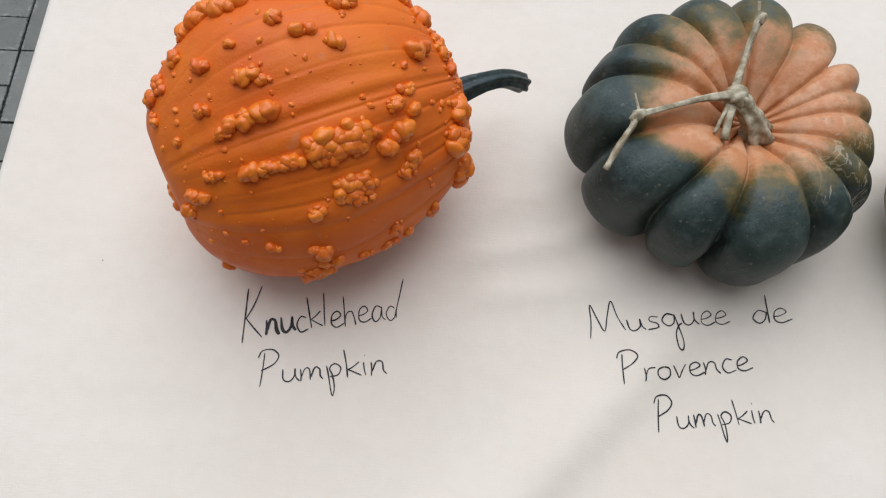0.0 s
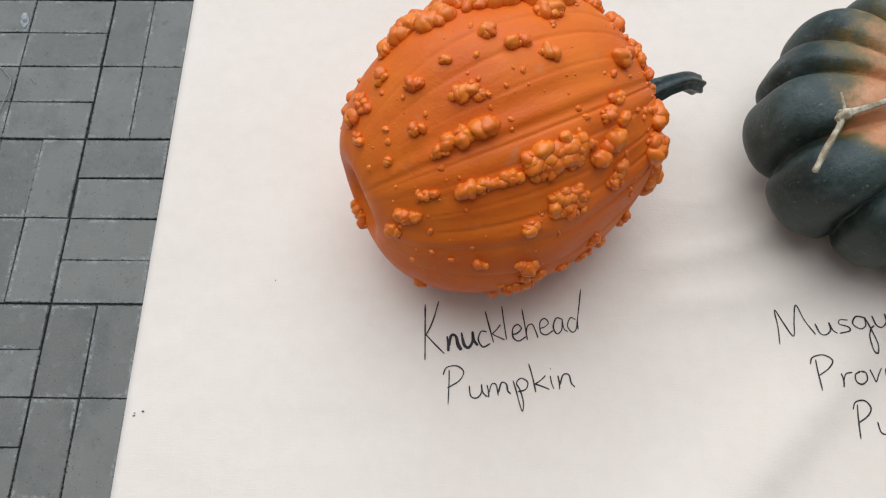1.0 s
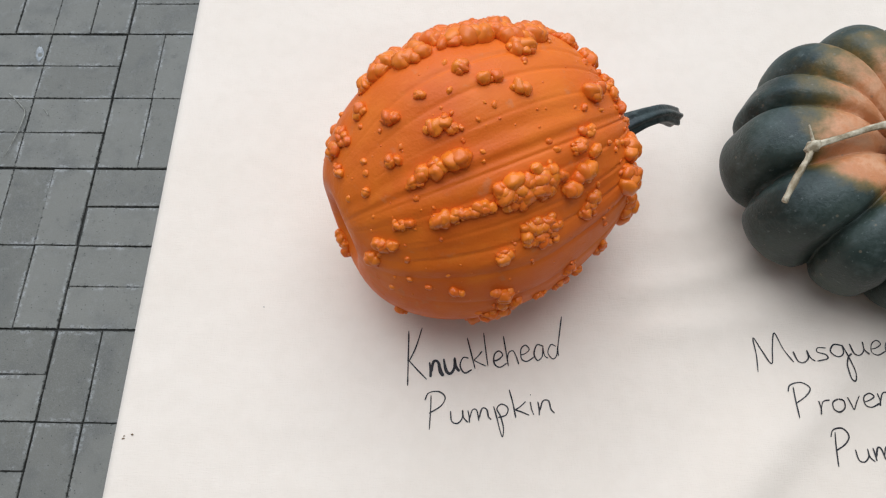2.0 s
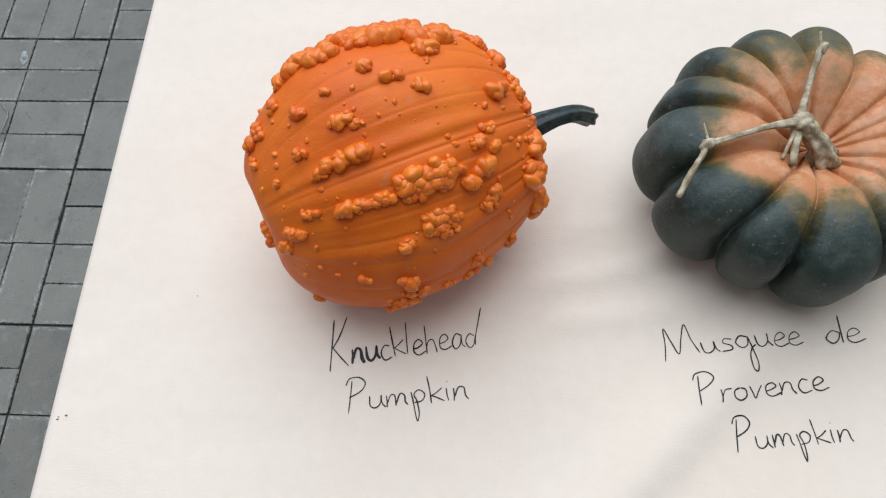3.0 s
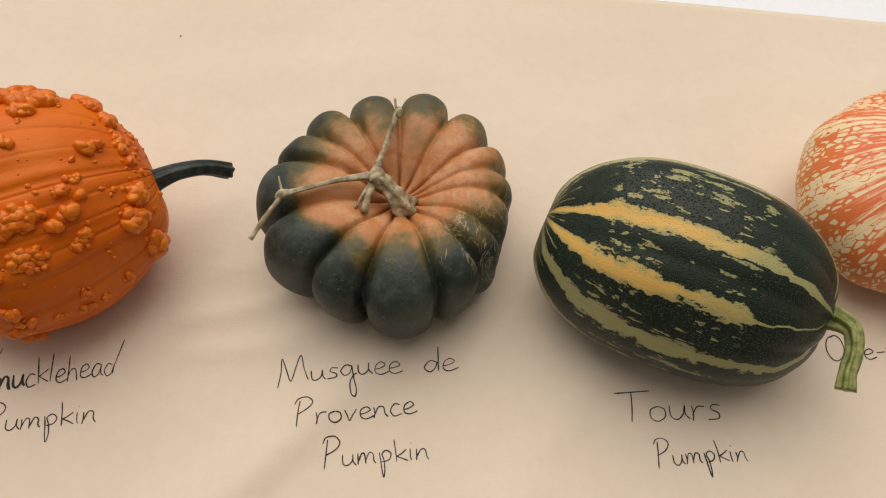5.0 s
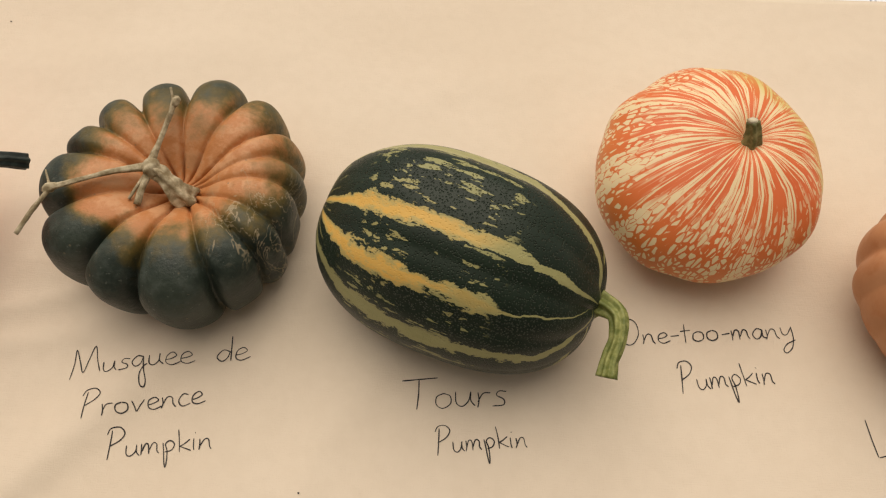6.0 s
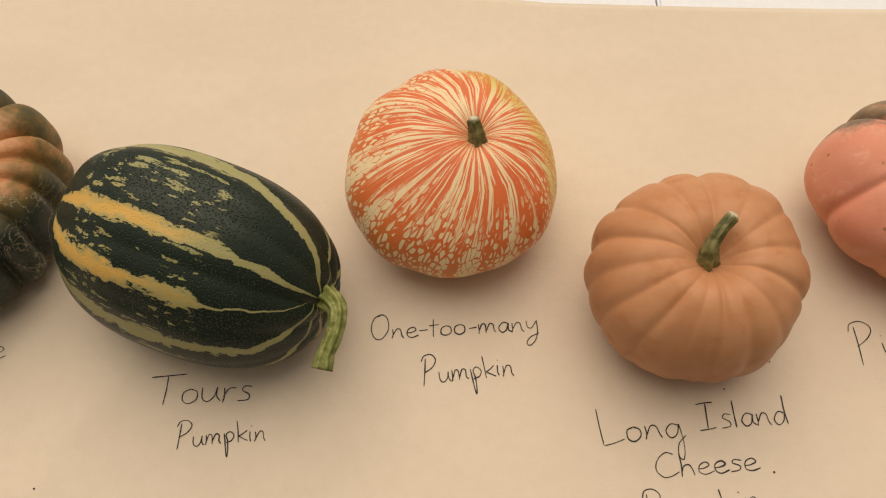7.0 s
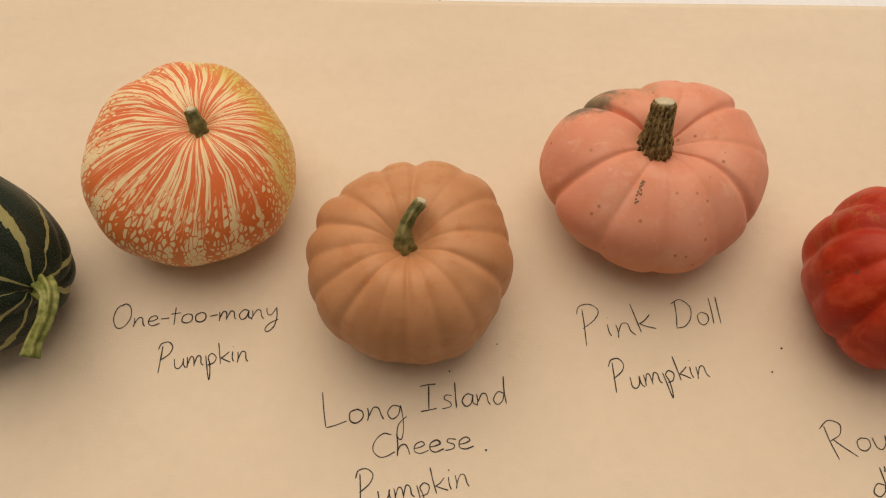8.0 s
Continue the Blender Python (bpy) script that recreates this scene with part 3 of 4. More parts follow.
def far_paving():
    """The same paving, too far off to tell its pavers apart."""
    m, nt, b = material("distant grey paving", 0.9, 0.2)
    c = coords(nt)
    n = nt.nodes.new("ShaderNodeTexBrick")
    nt.links.new(c, n.inputs["Vector"])
    n.inputs["Scale"].default_value = 1.0
    n.inputs["Brick Width"].default_value, n.inputs["Row Height"].default_value, n.inputs["Mortar Size"].default_value = 0.2, 0.1, 0.003
    put(nt, n.inputs["Color1"], (0.140, 0.139, 0.120))
    put(nt, n.inputs["Color2"], (0.180, 0.176, 0.152))
    put(nt, n.inputs["Mortar"], (0.03, 0.03, 0.027))
    put(nt, b.inputs["Base Color"], mix(nt, ease(nt, noise_tex(nt, c, 1.3, 5), 0.4, 0.7, 0.0, 0.4), n.outputs[0], (0.105, 0.104, 0.092)))
    x0, x1, y0, y1, s, z = -3.684, 3.916, -2.588, 4.212, 400.0, PAVING - 0.001
    v = [(x0, y0, z), (x1, y0, z), (x1, y1, z), (x0, y1, z), (-s, -s, z), (s, -s, z), (s, s, z), (-s, s, z)]
    f = [(4, 5, 1, 0), (5, 6, 2, 1), (6, 7, 3, 2), (7, 4, 0, 3)]
    return tagged(link("pavement", v, f, m, smooth=False), "grey concrete paving that runs on round the table", "pavement", kind="structure")


far_paving()


def light_blocking_wall():
    """Unseen plain wall, added behind the camera to keep sky light off near sides."""
    x, y, z, t = 9.0, -0.8, 4.0, 0.25
    v = [(sx * x, y - t * k, h) for k in (0, 1) for h in (PAVING - 0.02, z) for sx in (-1, 1)]
    f = [(0, 1, 3, 2), (5, 4, 6, 7), (4, 0, 2, 6), (1, 5, 7, 3), (2, 3, 7, 6)]
    return tagged(link("light_block_south", v, f, LIGHT_BLOCK, smooth=False), "unseen grey-brown wall added behind the camera to block sky light", "wall", kind="structure")


light_blocking_wall()


# ---- cloth ----
def ridge(x, y, x0, y0, x1, y1, wide, high):
    dx, dy = x1 - x0, y1 - y0
    length = math.hypot(dx, dy)
    s = ((x - x0) * dx + (y - y0) * dy) / length ** 2
    d = ((x - x0) * dy - (y - y0) * dx) / length
    d += 0.006 * math.sin(s * 5 + x0 * 9)
    end = max(0.0, 1 - max(0.0, abs(s - 0.5) - 0.3) / 0.2) if abs(s - 0.5) < 0.5 else 0.0
    end = end * end * (3 - 2 * end)
    return high * end * math.exp(-(d / wide) ** 2)


def cloth_height(x, y):
    """The cloth's upper side, with its soft folds and creases."""
    h = 0.0006 * noise.noise(Vector((x * 5, y * 7, 0.3)))
    h += ridge(x, y, 0.17, 0.10, 0.50, 0.47, 0.025, 0.0092)
    h += ridge(x, y, 0.10, 0.08, 0.42, 0.42, 0.030, 0.0062)
    h += ridge(x, y, 0.16, 0.425, 0.36, 0.500, 0.011, 0.0056)
    h += ridge(x, y, 0.17, 0.385, 0.40, 0.440, 0.013, 0.0046)
    h += ridge(x, y, 0.20, 0.500, 0.34, 0.560, 0.010, 0.0024)
    h += ridge(x, y, 0.52, 0.34, 0.70, 0.60, 0.022, 0.0035)
    h += ridge(x, y, 0.58, 0.18, 0.74, 0.44, 0.025, 0.0032)
    h += ridge(x, y, -0.30, 0.80, 0.60, 0.88, 0.040, 0.0020)
    h += ridge(x, y, 0.85, 0.15, 1.02, 0.40, 0.025, 0.0022)
    h += ridge(x, y, 0.60, 0.78, 1.50, 0.86, 0.035, 0.0012)
    return TABLE + h


def cloth_back(x):
    """Where the cloth ends on the table's far side."""
    return 0.956 - 0.038 * (x - 1.45) + 0.09 * min(max(0.0, 1.25 - x), 0.75) + 0.0015 * math.sin(x * 7.0)


def tablecloth():
    """A canvas sheet that lies on the table and hangs over its near side and both ends."""
    left, right, front, bend = -0.359, 3.26, 0.115, 0.016
    xs = [("l", 0.34 * (1 - i / 10)) for i in range(10)] + [("a", 90 * (1 - i / 6)) for i in range(6)]
    xs += [("f", left + bend + i * 0.009) for i in range(int((right - left - 2 * bend) / 0.009))]
    xs += [("b", 90 * i / 6) for i in range(7)] + [("r", 0.34 * i / 10) for i in range(1, 11)]
    ys = [("l", 0.34 * (1 - i / 10)) for i in range(10)] + [("a", 90 * (1 - i / 6)) for i in range(6)] + [("f", i / 84) for i in range(85)]
    verts, faces = [], []
    for ky, vy in ys:
        for kx, vx in xs:
            drop = 0.0
            if kx == "l":
                x, drop = left + 0.006 * vx * (1 + math.sin(len(verts) * 0.002)), bend + vx
            elif kx == "a":
                x, drop = left + bend - bend * math.sin(radians(vx)), bend * (1 - math.cos(radians(vx)))
            elif kx == "f":
                x = vx
            elif kx == "b":
                x, drop = right - bend + bend * math.sin(radians(vx)), bend * (1 - math.cos(radians(vx)))
            else:
                x, drop = right, bend + vx
            if ky == "l":
                y, fall = front + 0.02 * vy * math.sin(x * 14), bend + vy
            elif ky == "a":
                y, fall = front + bend - bend * math.sin(radians(vy)), bend * (1 - math.cos(radians(vy)))
            else:
                y, fall = front + bend + (cloth_back(x) - front - bend) * vy, 0.0
            verts.append((x, y, cloth_height(x, y) - max(drop, fall)))
    n = len(xs)
    for i in range(len(ys) - 1):
        for j in range(n - 1):
            faces.append((i * n + j, i * n + j + 1, (i + 1) * n + j + 1, (i + 1) * n + j))
    ob = link("tablecloth", verts, faces, CLOTH)
    thick = ob.modifiers.new("thickness", 'SOLIDIFY')
    thick.thickness, thick.offset = 0.0015, -1.0
    return tagged(ob, "cream canvas tablecloth with soft creases and handwritten captions", "tablecloth")


cloth = tablecloth()


# ---- handwriting ----
GLYPHS = {}


def glyph(letter, wide, *strokes):
    """A pen-drawn letter: its advance and its strokes; small letters are 0.5 high, capitals 1."""
    GLYPHS[letter] = (wide, [[tuple(float(v) for v in p.split(",")) for p in s.split()] for s in strokes])


glyph("K", 0.74, "0.24,1.02 0.13,0.46 0.0,-0.10", "0.68,1.04 0.40,0.66 0.14,0.40", "0.14,0.42 0.38,0.20 0.62,-0.03")
glyph("M", 0.95, "0.0,-0.10 0.06,0.42 0.10,0.94 0.24,0.50 0.38,0.10 0.52,0.58 0.66,1.02 0.76,0.50 0.90,0.05")
glyph("P", 0.58, "0.14,0.92 0.10,0.5 0.04,-0.06", "-0.02,0.80 0.10,1.0 0.36,1.02 0.52,0.82 0.38,0.58 0.06,0.40")
glyph("T", 0.62, "-0.12,0.96 0.25,0.98 0.70,1.03", "0.28,0.98 0.27,0.5 0.22,0.0")
glyph("O", 0.66, "0.34,1.0 0.10,0.85 0.0,0.45 0.12,0.06 0.36,0.05 0.55,0.40 0.54,0.80 0.36,0.98 0.22,0.92")
glyph("L", 0.60, "0.0,1.05 0.03,0.5 0.06,0.02", "0.06,0.02 0.3,0.04 0.58,0.12")
glyph("I", 0.60, "0.02,0.98 0.25,1.0 0.50,1.02", "0.27,1.0 0.25,0.5 0.22,0.04", "0.0,0.02 0.25,0.03 0.46,0.06")
glyph("C", 0.62, "0.52,0.92 0.32,1.0 0.08,0.72 0.02,0.32 0.18,0.03 0.40,0.04 0.62,0.20")
glyph("D", 0.72, "0.12,0.98 0.10,0.5 0.04,0.02", "0.0,0.9 0.30,1.02 0.58,0.75 0.55,0.35 0.32,0.06 0.02,0.02")
glyph("R", 0.72, "0.10,0.92 0.10,0.5 0.16,-0.02", "-0.04,0.86 0.25,1.05 0.52,0.88 0.42,0.62 0.12,0.48", "0.20,0.50 0.42,0.25 0.66,-0.05")
glyph("a", 0.44, "0.36,0.42 0.18,0.50 0.03,0.25 0.12,0.03 0.28,0.12 0.36,0.42", "0.36,0.45 0.35,0.15 0.46,0.04")
glyph("c", 0.38, "0.32,0.44 0.16,0.48 0.03,0.24 0.14,0.02 0.38,0.08")
glyph("d", 0.46, "0.36,0.40 0.18,0.48 0.03,0.22 0.14,0.02 0.30,0.14 0.37,0.40", "0.40,1.06 0.38,0.5 0.39,0.02")
glyph("e", 0.42, "0.04,0.22 0.20,0.25 0.34,0.36 0.24,0.50 0.08,0.38 0.05,0.12 0.20,0.0 0.44,0.10")
glyph("g", 0.48, "0.36,0.42 0.18,0.50 0.04,0.26 0.14,0.04 0.30,0.14 0.37,0.44", "0.37,0.46 0.40,0.0 0.40,-0.42 0.31,-0.70 0.22,-0.58 0.28,-0.20 0.50,0.06")
glyph("h", 0.46, "0.05,0.98 0.06,0.5 0.04,0.0", "0.04,0.16 0.14,0.42 0.28,0.46 0.34,0.25 0.38,0.02")
glyph("i", 0.22, "0.06,0.48 0.06,0.2 0.10,0.02", "0.09,0.70 0.105,0.72")
glyph("k", 0.46, "0.01,0.98 0.06,0.5 0.10,0.0", "0.40,0.52 0.24,0.36 0.09,0.26", "0.10,0.27 0.27,0.16 0.45,0.04")
glyph("l", 0.22, "0.08,1.0 0.07,0.5 0.06,0.02")
glyph("m", 0.66, "0.02,0.46 0.04,0.2 0.03,0.0", "0.04,0.14 0.14,0.44 0.24,0.40 0.27,0.02", "0.27,0.12 0.38,0.45 0.50,0.40 0.52,0.15 0.60,0.02")
glyph("n", 0.48, "0.04,0.47 0.05,0.2 0.02,0.0", "0.04,0.14 0.18,0.45 0.31,0.42 0.35,0.15 0.42,0.0")
glyph("o", 0.46, "0.22,0.48 0.06,0.38 0.05,0.12 0.20,0.01 0.36,0.14 0.36,0.38 0.22,0.48")
glyph("p", 0.48, "0.03,0.44 0.07,0.1 0.12,-0.36 0.17,-0.60 0.21,-0.34 0.18,0.08 0.12,0.36 0.26,0.50 0.40,0.34 0.32,0.10 0.12,0.04")
glyph("q", 0.50, "0.36,0.42 0.18,0.50 0.04,0.26 0.14,0.04 0.30,0.14 0.37,0.44", "0.37,0.46 0.40,-0.10 0.47,-0.58 0.42,-0.84 0.32,-0.72 0.31,-0.30 0.38,-0.02 0.50,0.10")
glyph("r", 0.36, "0.04,0.46 0.06,0.2 0.04,0.0", "0.05,0.16 0.16,0.42 0.34,0.44")
glyph("s", 0.38, "0.34,0.46 0.16,0.50 0.10,0.36 0.28,0.22 0.26,0.06 0.02,0.02")
glyph("t", 0.36, "0.16,0.85 0.14,0.4 0.15,0.02", "0.0,0.54 0.16,0.56 0.34,0.58")
glyph("u", 0.48, "0.03,0.47 0.05,0.12 0.18,0.02 0.32,0.18 0.36,0.46", "0.36,0.46 0.36,0.18 0.46,0.02")
glyph("v", 0.42, "0.02,0.47 0.10,0.2 0.16,0.02 0.26,0.25 0.38,0.48")
glyph("y", 0.48, "0.04,0.50 0.07,0.20 0.20,0.16 0.36,0.46", "0.38,0.50 0.40,0.0 0.30,-0.44 0.10,-0.66 0.01,-0.52 0.14,-0.28 0.44,-0.10")
# a last d whose stem leans far over
glyph("ð", 0.60, "0.34,0.36 0.18,0.44 0.04,0.22 0.14,0.02 0.30,0.10 0.38,0.34", "0.70,1.22 0.52,0.72 0.38,0.30 0.36,0.06")
glyph("-", 0.36, "0.04,0.30 0.18,0.32 0.32,0.34")
glyph("'", 0.18, "0.06,1.0 0.05,0.9 0.03,0.80")


def ink_stroke(line, wide, verts, faces, rnd):
    """A flat line of ink on the cloth."""
    first = len(verts)
    n = len(line)
    press = rnd.uniform(0.85, 1.15)
    for i, p in enumerate(line):
        way = (line[min(i + 1, n - 1)] - line[max(i - 1, 0)]).normalized()
        across = Vector((-way.y, way.x, 0))
        w = 0.5 * wide * press * (0.8 + 0.35 * noise.noise(Vector((p.x * 90, p.y * 90, 0))))
        if i in (0, n - 1):
            w *= 0.55
        for q in (p + across * w, p - across * w):
            verts.append((q.x, q.y, cloth_height(q.x, q.y) + 0.0005))
    for i in range(n - 1):
        a = first + 2 * i
        faces.append((a, a + 1, a + 3, a + 2))


def word(text, start, end, height, parent, seed=0, wide=0.0017, bold="", small=0.82):
    """A handwritten word whose line runs from start to end; small: how tall the small letters are drawn."""
    rnd = random.Random(seed)
    s, e = Vector((*start, 0)), Vector((*end, 0))
    along = e - s
    total = sum(GLYPHS[c][0] for c in text) - 0.08
    step = along / total
    up = Vector((-along.y, along.x, 0)).normalized() * height
    up += along.normalized() * height * 0.02
    x = 0.0
    for c in text:
        verts, faces = [], []
        advance, strokes = GLYPHS[c]
        tall, lift = rnd.uniform(0.95, 1.05) * (1.0 if c.isupper() else small), rnd.uniform(-0.03, 0.03)
        for st in strokes:
            pts = [s + step * (x + px + rnd.uniform(-0.012, 0.012)) + up * (py * tall + lift + rnd.uniform(-0.012, 0.012)) for px, py in st]
            ink_stroke(spline(pts, 6), wide * (2.3 if c in bold else 1.0), verts, faces, rnd)
        link("letter", verts, faces, INK, parent, smooth=False)
        x += advance


SMALL = {"Knuckleheað": 0.68, "Tours": 1.0, "Island": 1.0, "Doll": 0.95, "Cheese": 0.95, "de": 0.95, "Provence": 0.90}


def caption(text, words):
    """The caption of one fruit, word by word; each word is (text, start, end, capital height)."""
    holder = new("handwriting")
    holder.empty_display_size = 0.02
    holder.parent = cloth
    holder["label"] = "handwriting in thin black ink that reads " + text
    for i, (w, start, end, height) in enumerate(words):
        word(w, start, end, height, holder, seed=len(text) * 7 + i, bold="nu" if w.startswith("Knu") else "", small=SMALL.get(w, 0.82))
    return holder


caption("Knucklehead Pumpkin", [("Knuckleheað", (-0.050, 0.339), (0.117, 0.369), 0.053), ("Pumpkin", (-0.026, 0.291), (0.104, 0.309), 0.036)])
caption("Musquee de Provence Pumpkin", [("Musquee", (0.319, 0.358), (0.467, 0.378), 0.036), ("de", (0.496, 0.379), (0.534, 0.383), 0.034),
                                        ("Provence", (0.348, 0.307), (0.487, 0.329), 0.032), ("Pumpkin", (0.384, 0.263), (0.506, 0.275), 0.034)])
caption("Tours Pumpkin", [("Tours", (0.733, 0.326), (0.850, 0.331), 0.038), ("Pumpkin", (0.770, 0.274), (0.874, 0.284), 0.032)])
caption("One-too-many Pumpkin", [("One-too-many", (0.993, 0.408), (1.200, 0.420), 0.033), ("Pumpkin", (1.058, 0.352), (1.168, 0.363), 0.036)])
caption("Long Island Cheese Pumpkin", [("Long", (1.267, 0.279), (1.361, 0.290), 0.042), ("Island", (1.383, 0.296), (1.485, 0.305), 0.033),
                                       ("Cheese", (1.326, 0.243), (1.441, 0.252), 0.028), ("Pumpkin", (1.312, 0.188), (1.438, 0.208), 0.038)])
caption("Pink Doll Pumpkin", [("Pink", (1.587, 0.380), (1.676, 0.395), 0.047), ("Doll", (1.705, 0.398), (1.766, 0.403), 0.037), ("Pumpkin", (1.618, 0.318), (1.736, 0.334), 0.040)])
caption("Rou d'", [("Rou", (1.862, 0.234), (1.934, 0.246), 0.042), ("d'", (1.900, 0.189), (1.926, 0.193), 0.038)])


def ink_dot(x, y, r):
    verts = [(x + r * math.cos(a) * (1 + 0.2 * math.sin(3 * a)), y + r * math.sin(a), cloth_height(x, y) + 0.0006) for a in [i * math.pi / 5 for i in range(10)]]
    link("ink_dot", verts, [tuple(range(10))], INK, cloth, smooth=False)


for dx, dy, dr in ((1.459, 0.250, 0.0013), (1.418, 0.346, 0.0011), (1.478, 0.380, 0.0010), (1.814, 0.339, 0.0012), (1.832, 0.369, 0.0014), (-0.213, 0.419, 0.0006), (0.615, 0.228, 0.0012), (0.085, 0.926, 0.0014)):
    ink_dot(dx, dy, dr)


# ---- folding tables ----
def folding_table(x0, x1):
    table = empty_thing("folding_table", (x0 + x1) / 2, 0.63, PAVING, "white plastic folding table standing on the pavers under the cloth", "table", "folding tables")
    top = TABLE - 0.0022 - PAVING
    bm = bmesh.new()
    bmesh.ops.create_cube(bm, size=1)
    bmesh.ops.scale(bm, vec=(x1 - x0, 0.98, 0.04), verts=bm.verts)
    bmesh.ops.translate(bm, vec=(0, 0, top - 0.02), verts=bm.verts)
    bmesh.ops.bevel(bm, geom=bm.edges[:], offset=0.004, segments=3, affect='EDGES')
    me = bpy.data.meshes.new("tabletop")
    bm.to_mesh(me)
    bm.free()
    me.materials.append(PLASTIC)
    ob = new("tabletop", me)
    ob.parent = table
    half = (x1 - x0) / 2 - 0.25
    for sx in (-half, half):
        pts = [(sx, -0.36, 0.0), (sx, -0.36, 0.3), (sx, -0.36, top - 0.05), (sx, -0.30, top - 0.04)]
        link("leg", *tube(pts, [0.014, 0.014], seg=12, steps=3), STEEL, table)
        link("leg", *tube([(p[0], -p[1], p[2]) for p in pts], [0.014, 0.014], seg=12, steps=3), STEEL, table)
        link("crossbar", *tube([(sx, -0.36, 0.2), (sx, 0, 0.2), (sx, 0.36, 0.2)], [0.011, 0.011], seg=10, steps=2), STEEL, table)
    return table


folding_table(-0.333, 1.4125)
folding_table(1.4155, 3.240)


def lying(axis):
    """The turn of a fruit whose stem end points along axis: its x to the far side, its y up."""
    z = Vector(axis).normalized()
    x = Vector((0, 0, 1)).cross(z).normalized()
    return Matrix((x, z.cross(x), z)).transposed().to_4x4()


# ---- the knobbly orange pumpkin ----
def knobbly_pumpkin():
    c = Vector((0.0282, 0.5163, TABLE))
    thing = empty_thing("pumpkin", *c, "bright orange warty pumpkin lying on its side on the cloth", "pumpkin", "pumpkins on the table")
    axis = (math.cos(radians(27.6)) * math.cos(radians(6.4)), math.sin(radians(27.6)) * math.cos(radians(6.4)), -math.sin(radians(6.4)))
    rind = Fruit(0.1248, 0.1442, 0.1592, [172, 160, 149, 133, 121, 112, 96, 79, 66, 50, 32, 8, 340, 314, 285, 259, 234, 207, 188], 0.0080, 1.1, 0.12, 0.10, 0.20, 0.30, 0.972, 1.0, 0.05, (0.003, -0.0055), 0.9, 3, 0.20, (0.018, -0.033), ribs=0.018,
                 swells=((0, -0.042), (45, 0.038), (90, -0.175), (135, -0.208), (180, -0.020), (225, 0.113), (270, -0.102), (315, -0.036)))
    m = resting(rind, lying(axis))
    body = link("body", *rind.mesh(540, 110), ORANGE, thing, "bright orange rind", m=m)
    verts, faces = [], []
    pick = random.Random(11)
    ball = bmesh.new()
    bmesh.ops.create_icosphere(ball, subdivisions=3, radius=1.0)
    shape = [v.co.copy() for v in ball.verts]
    corner = [tuple(v.index for v in f.verts) for f in ball.faces]
    ball.free()

    def wart(theta, phi, r, sunk=0.12):
        p, up = rind.at(theta, phi), rind.normal(theta, phi)
        side = up.orthogonal().normalized()
        over = up.cross(side)
        first, seed = len(verts), Vector((pick.uniform(0, 50), 0, 0))
        tall, long, spin = pick.uniform(0.75, 1.05), pick.uniform(0.9, 1.25), pick.uniform(0, math.pi)
        side, over = side * math.cos(spin) + over * math.sin(spin), over * math.cos(spin) - side * math.sin(spin)
        for s in shape:
            q = s * (r * (1 + 0.24 * noise.noise(s * 1.2 + seed) + 0.07 * noise.noise(s * 3.0 + seed)))
            verts.append(p + up * (r * sunk) + side * (q.x * long) + over * (q.y / long) + up * (q.z * tall))
        faces.extend(tuple(first + i for i in f) for f in corner)

    def cluster(phi, theta, long, wide, count, r):
        """A cluster of warts; long, wide and r in millimetres, the long side along the axis."""
        if count > 8:
            wart(180 - theta, max(-84, min(80, phi)), min(long, wide) * 0.00095, -0.50)
        for i in range(round(count * 2.6)):
            a, d = pick.uniform(0, 2 * math.pi), math.sqrt(pick.random()) * (1.0 if i < count else 1.2)
            big = pick.uniform(1.0, 1.5) if i < count else pick.uniform(0.55, 1.0)
            dp = math.degrees(d * math.cos(a) * long * 0.001 / 0.160)
            dt = math.degrees(d * math.sin(a) * wide * 0.001 / (0.135 * max(0.35, math.cos(radians(phi)))))
            wart(180 - theta - dt + dp * 0.12, max(-84, min(80, phi + dp)), r * 0.00112 * big, 0.26)

    cluster(0, 45, 27, 16, 26, 5.3)
    cluster(-6, 40, 12, 8, 8, 4.2)
    cluster(-20, 42, 22, 4, 10, 3.8)
    cluster(-29, 43, 7, 4, 4, 4.7)
    cluster(-41, 45, 9, 4, 5, 2.8)
    cluster(-50, 34, 10, 5, 6, 3.8)
    cluster(1, 21, 17, 13, 22, 4.0)
    cluster(-12, 16, 7, 4, 3, 3.8)
    cluster(-15, -4, 10, 5, 5, 4.2)
    cluster(-12, -12, 12, 5, 8, 2.8)
    cluster(-15, -19, 12, 5, 8, 3.8)
    cluster(-29, 0, 4, 3, 2, 3.8)
    cluster(-27, 72, 10, 6, 6, 5.2)
    cluster(-18, 72, 7, 5, 3, 5.6)
    cluster(-33, 69, 7, 4, 4, 3.3)
    cluster(-38, 88, 7, 4, 4, 3.3)
    cluster(-50, 79, 3, 2, 1, 2.8)
    cluster(-39, 126, 5, 4, 3, 3.8)
    cluster(-32, 109, 7, 4, 3, 4.2)
    cluster(-20, 93, 9, 4, 5, 4.2)
    cluster(-15, 87, 6, 3, 3, 2.8)
    cluster(-5, 111, 6, 4, 3, 3.8)
    cluster(1, 103, 9, 3, 3, 3.8)
    cluster(8, 93, 8, 3, 3, 3.8)
    cluster(-21, 109, 2, 2, 1, 3.3)
    cluster(35, 84, 6, 4, 2, 6.6)
    cluster(41, 85, 3, 3, 1, 6.1)
    cluster(19, 54, 7, 6, 5, 4.2)
    cluster(26, 48, 5, 4, 2, 4.7)
    cluster(25, 60, 9, 4, 5, 2.8)
    cluster(19, 39, 8, 5, 3, 6.1)
    cluster(14, 34, 6, 4, 2, 5.2)
    cluster(20, 19, 10, 6, 8, 3.3)
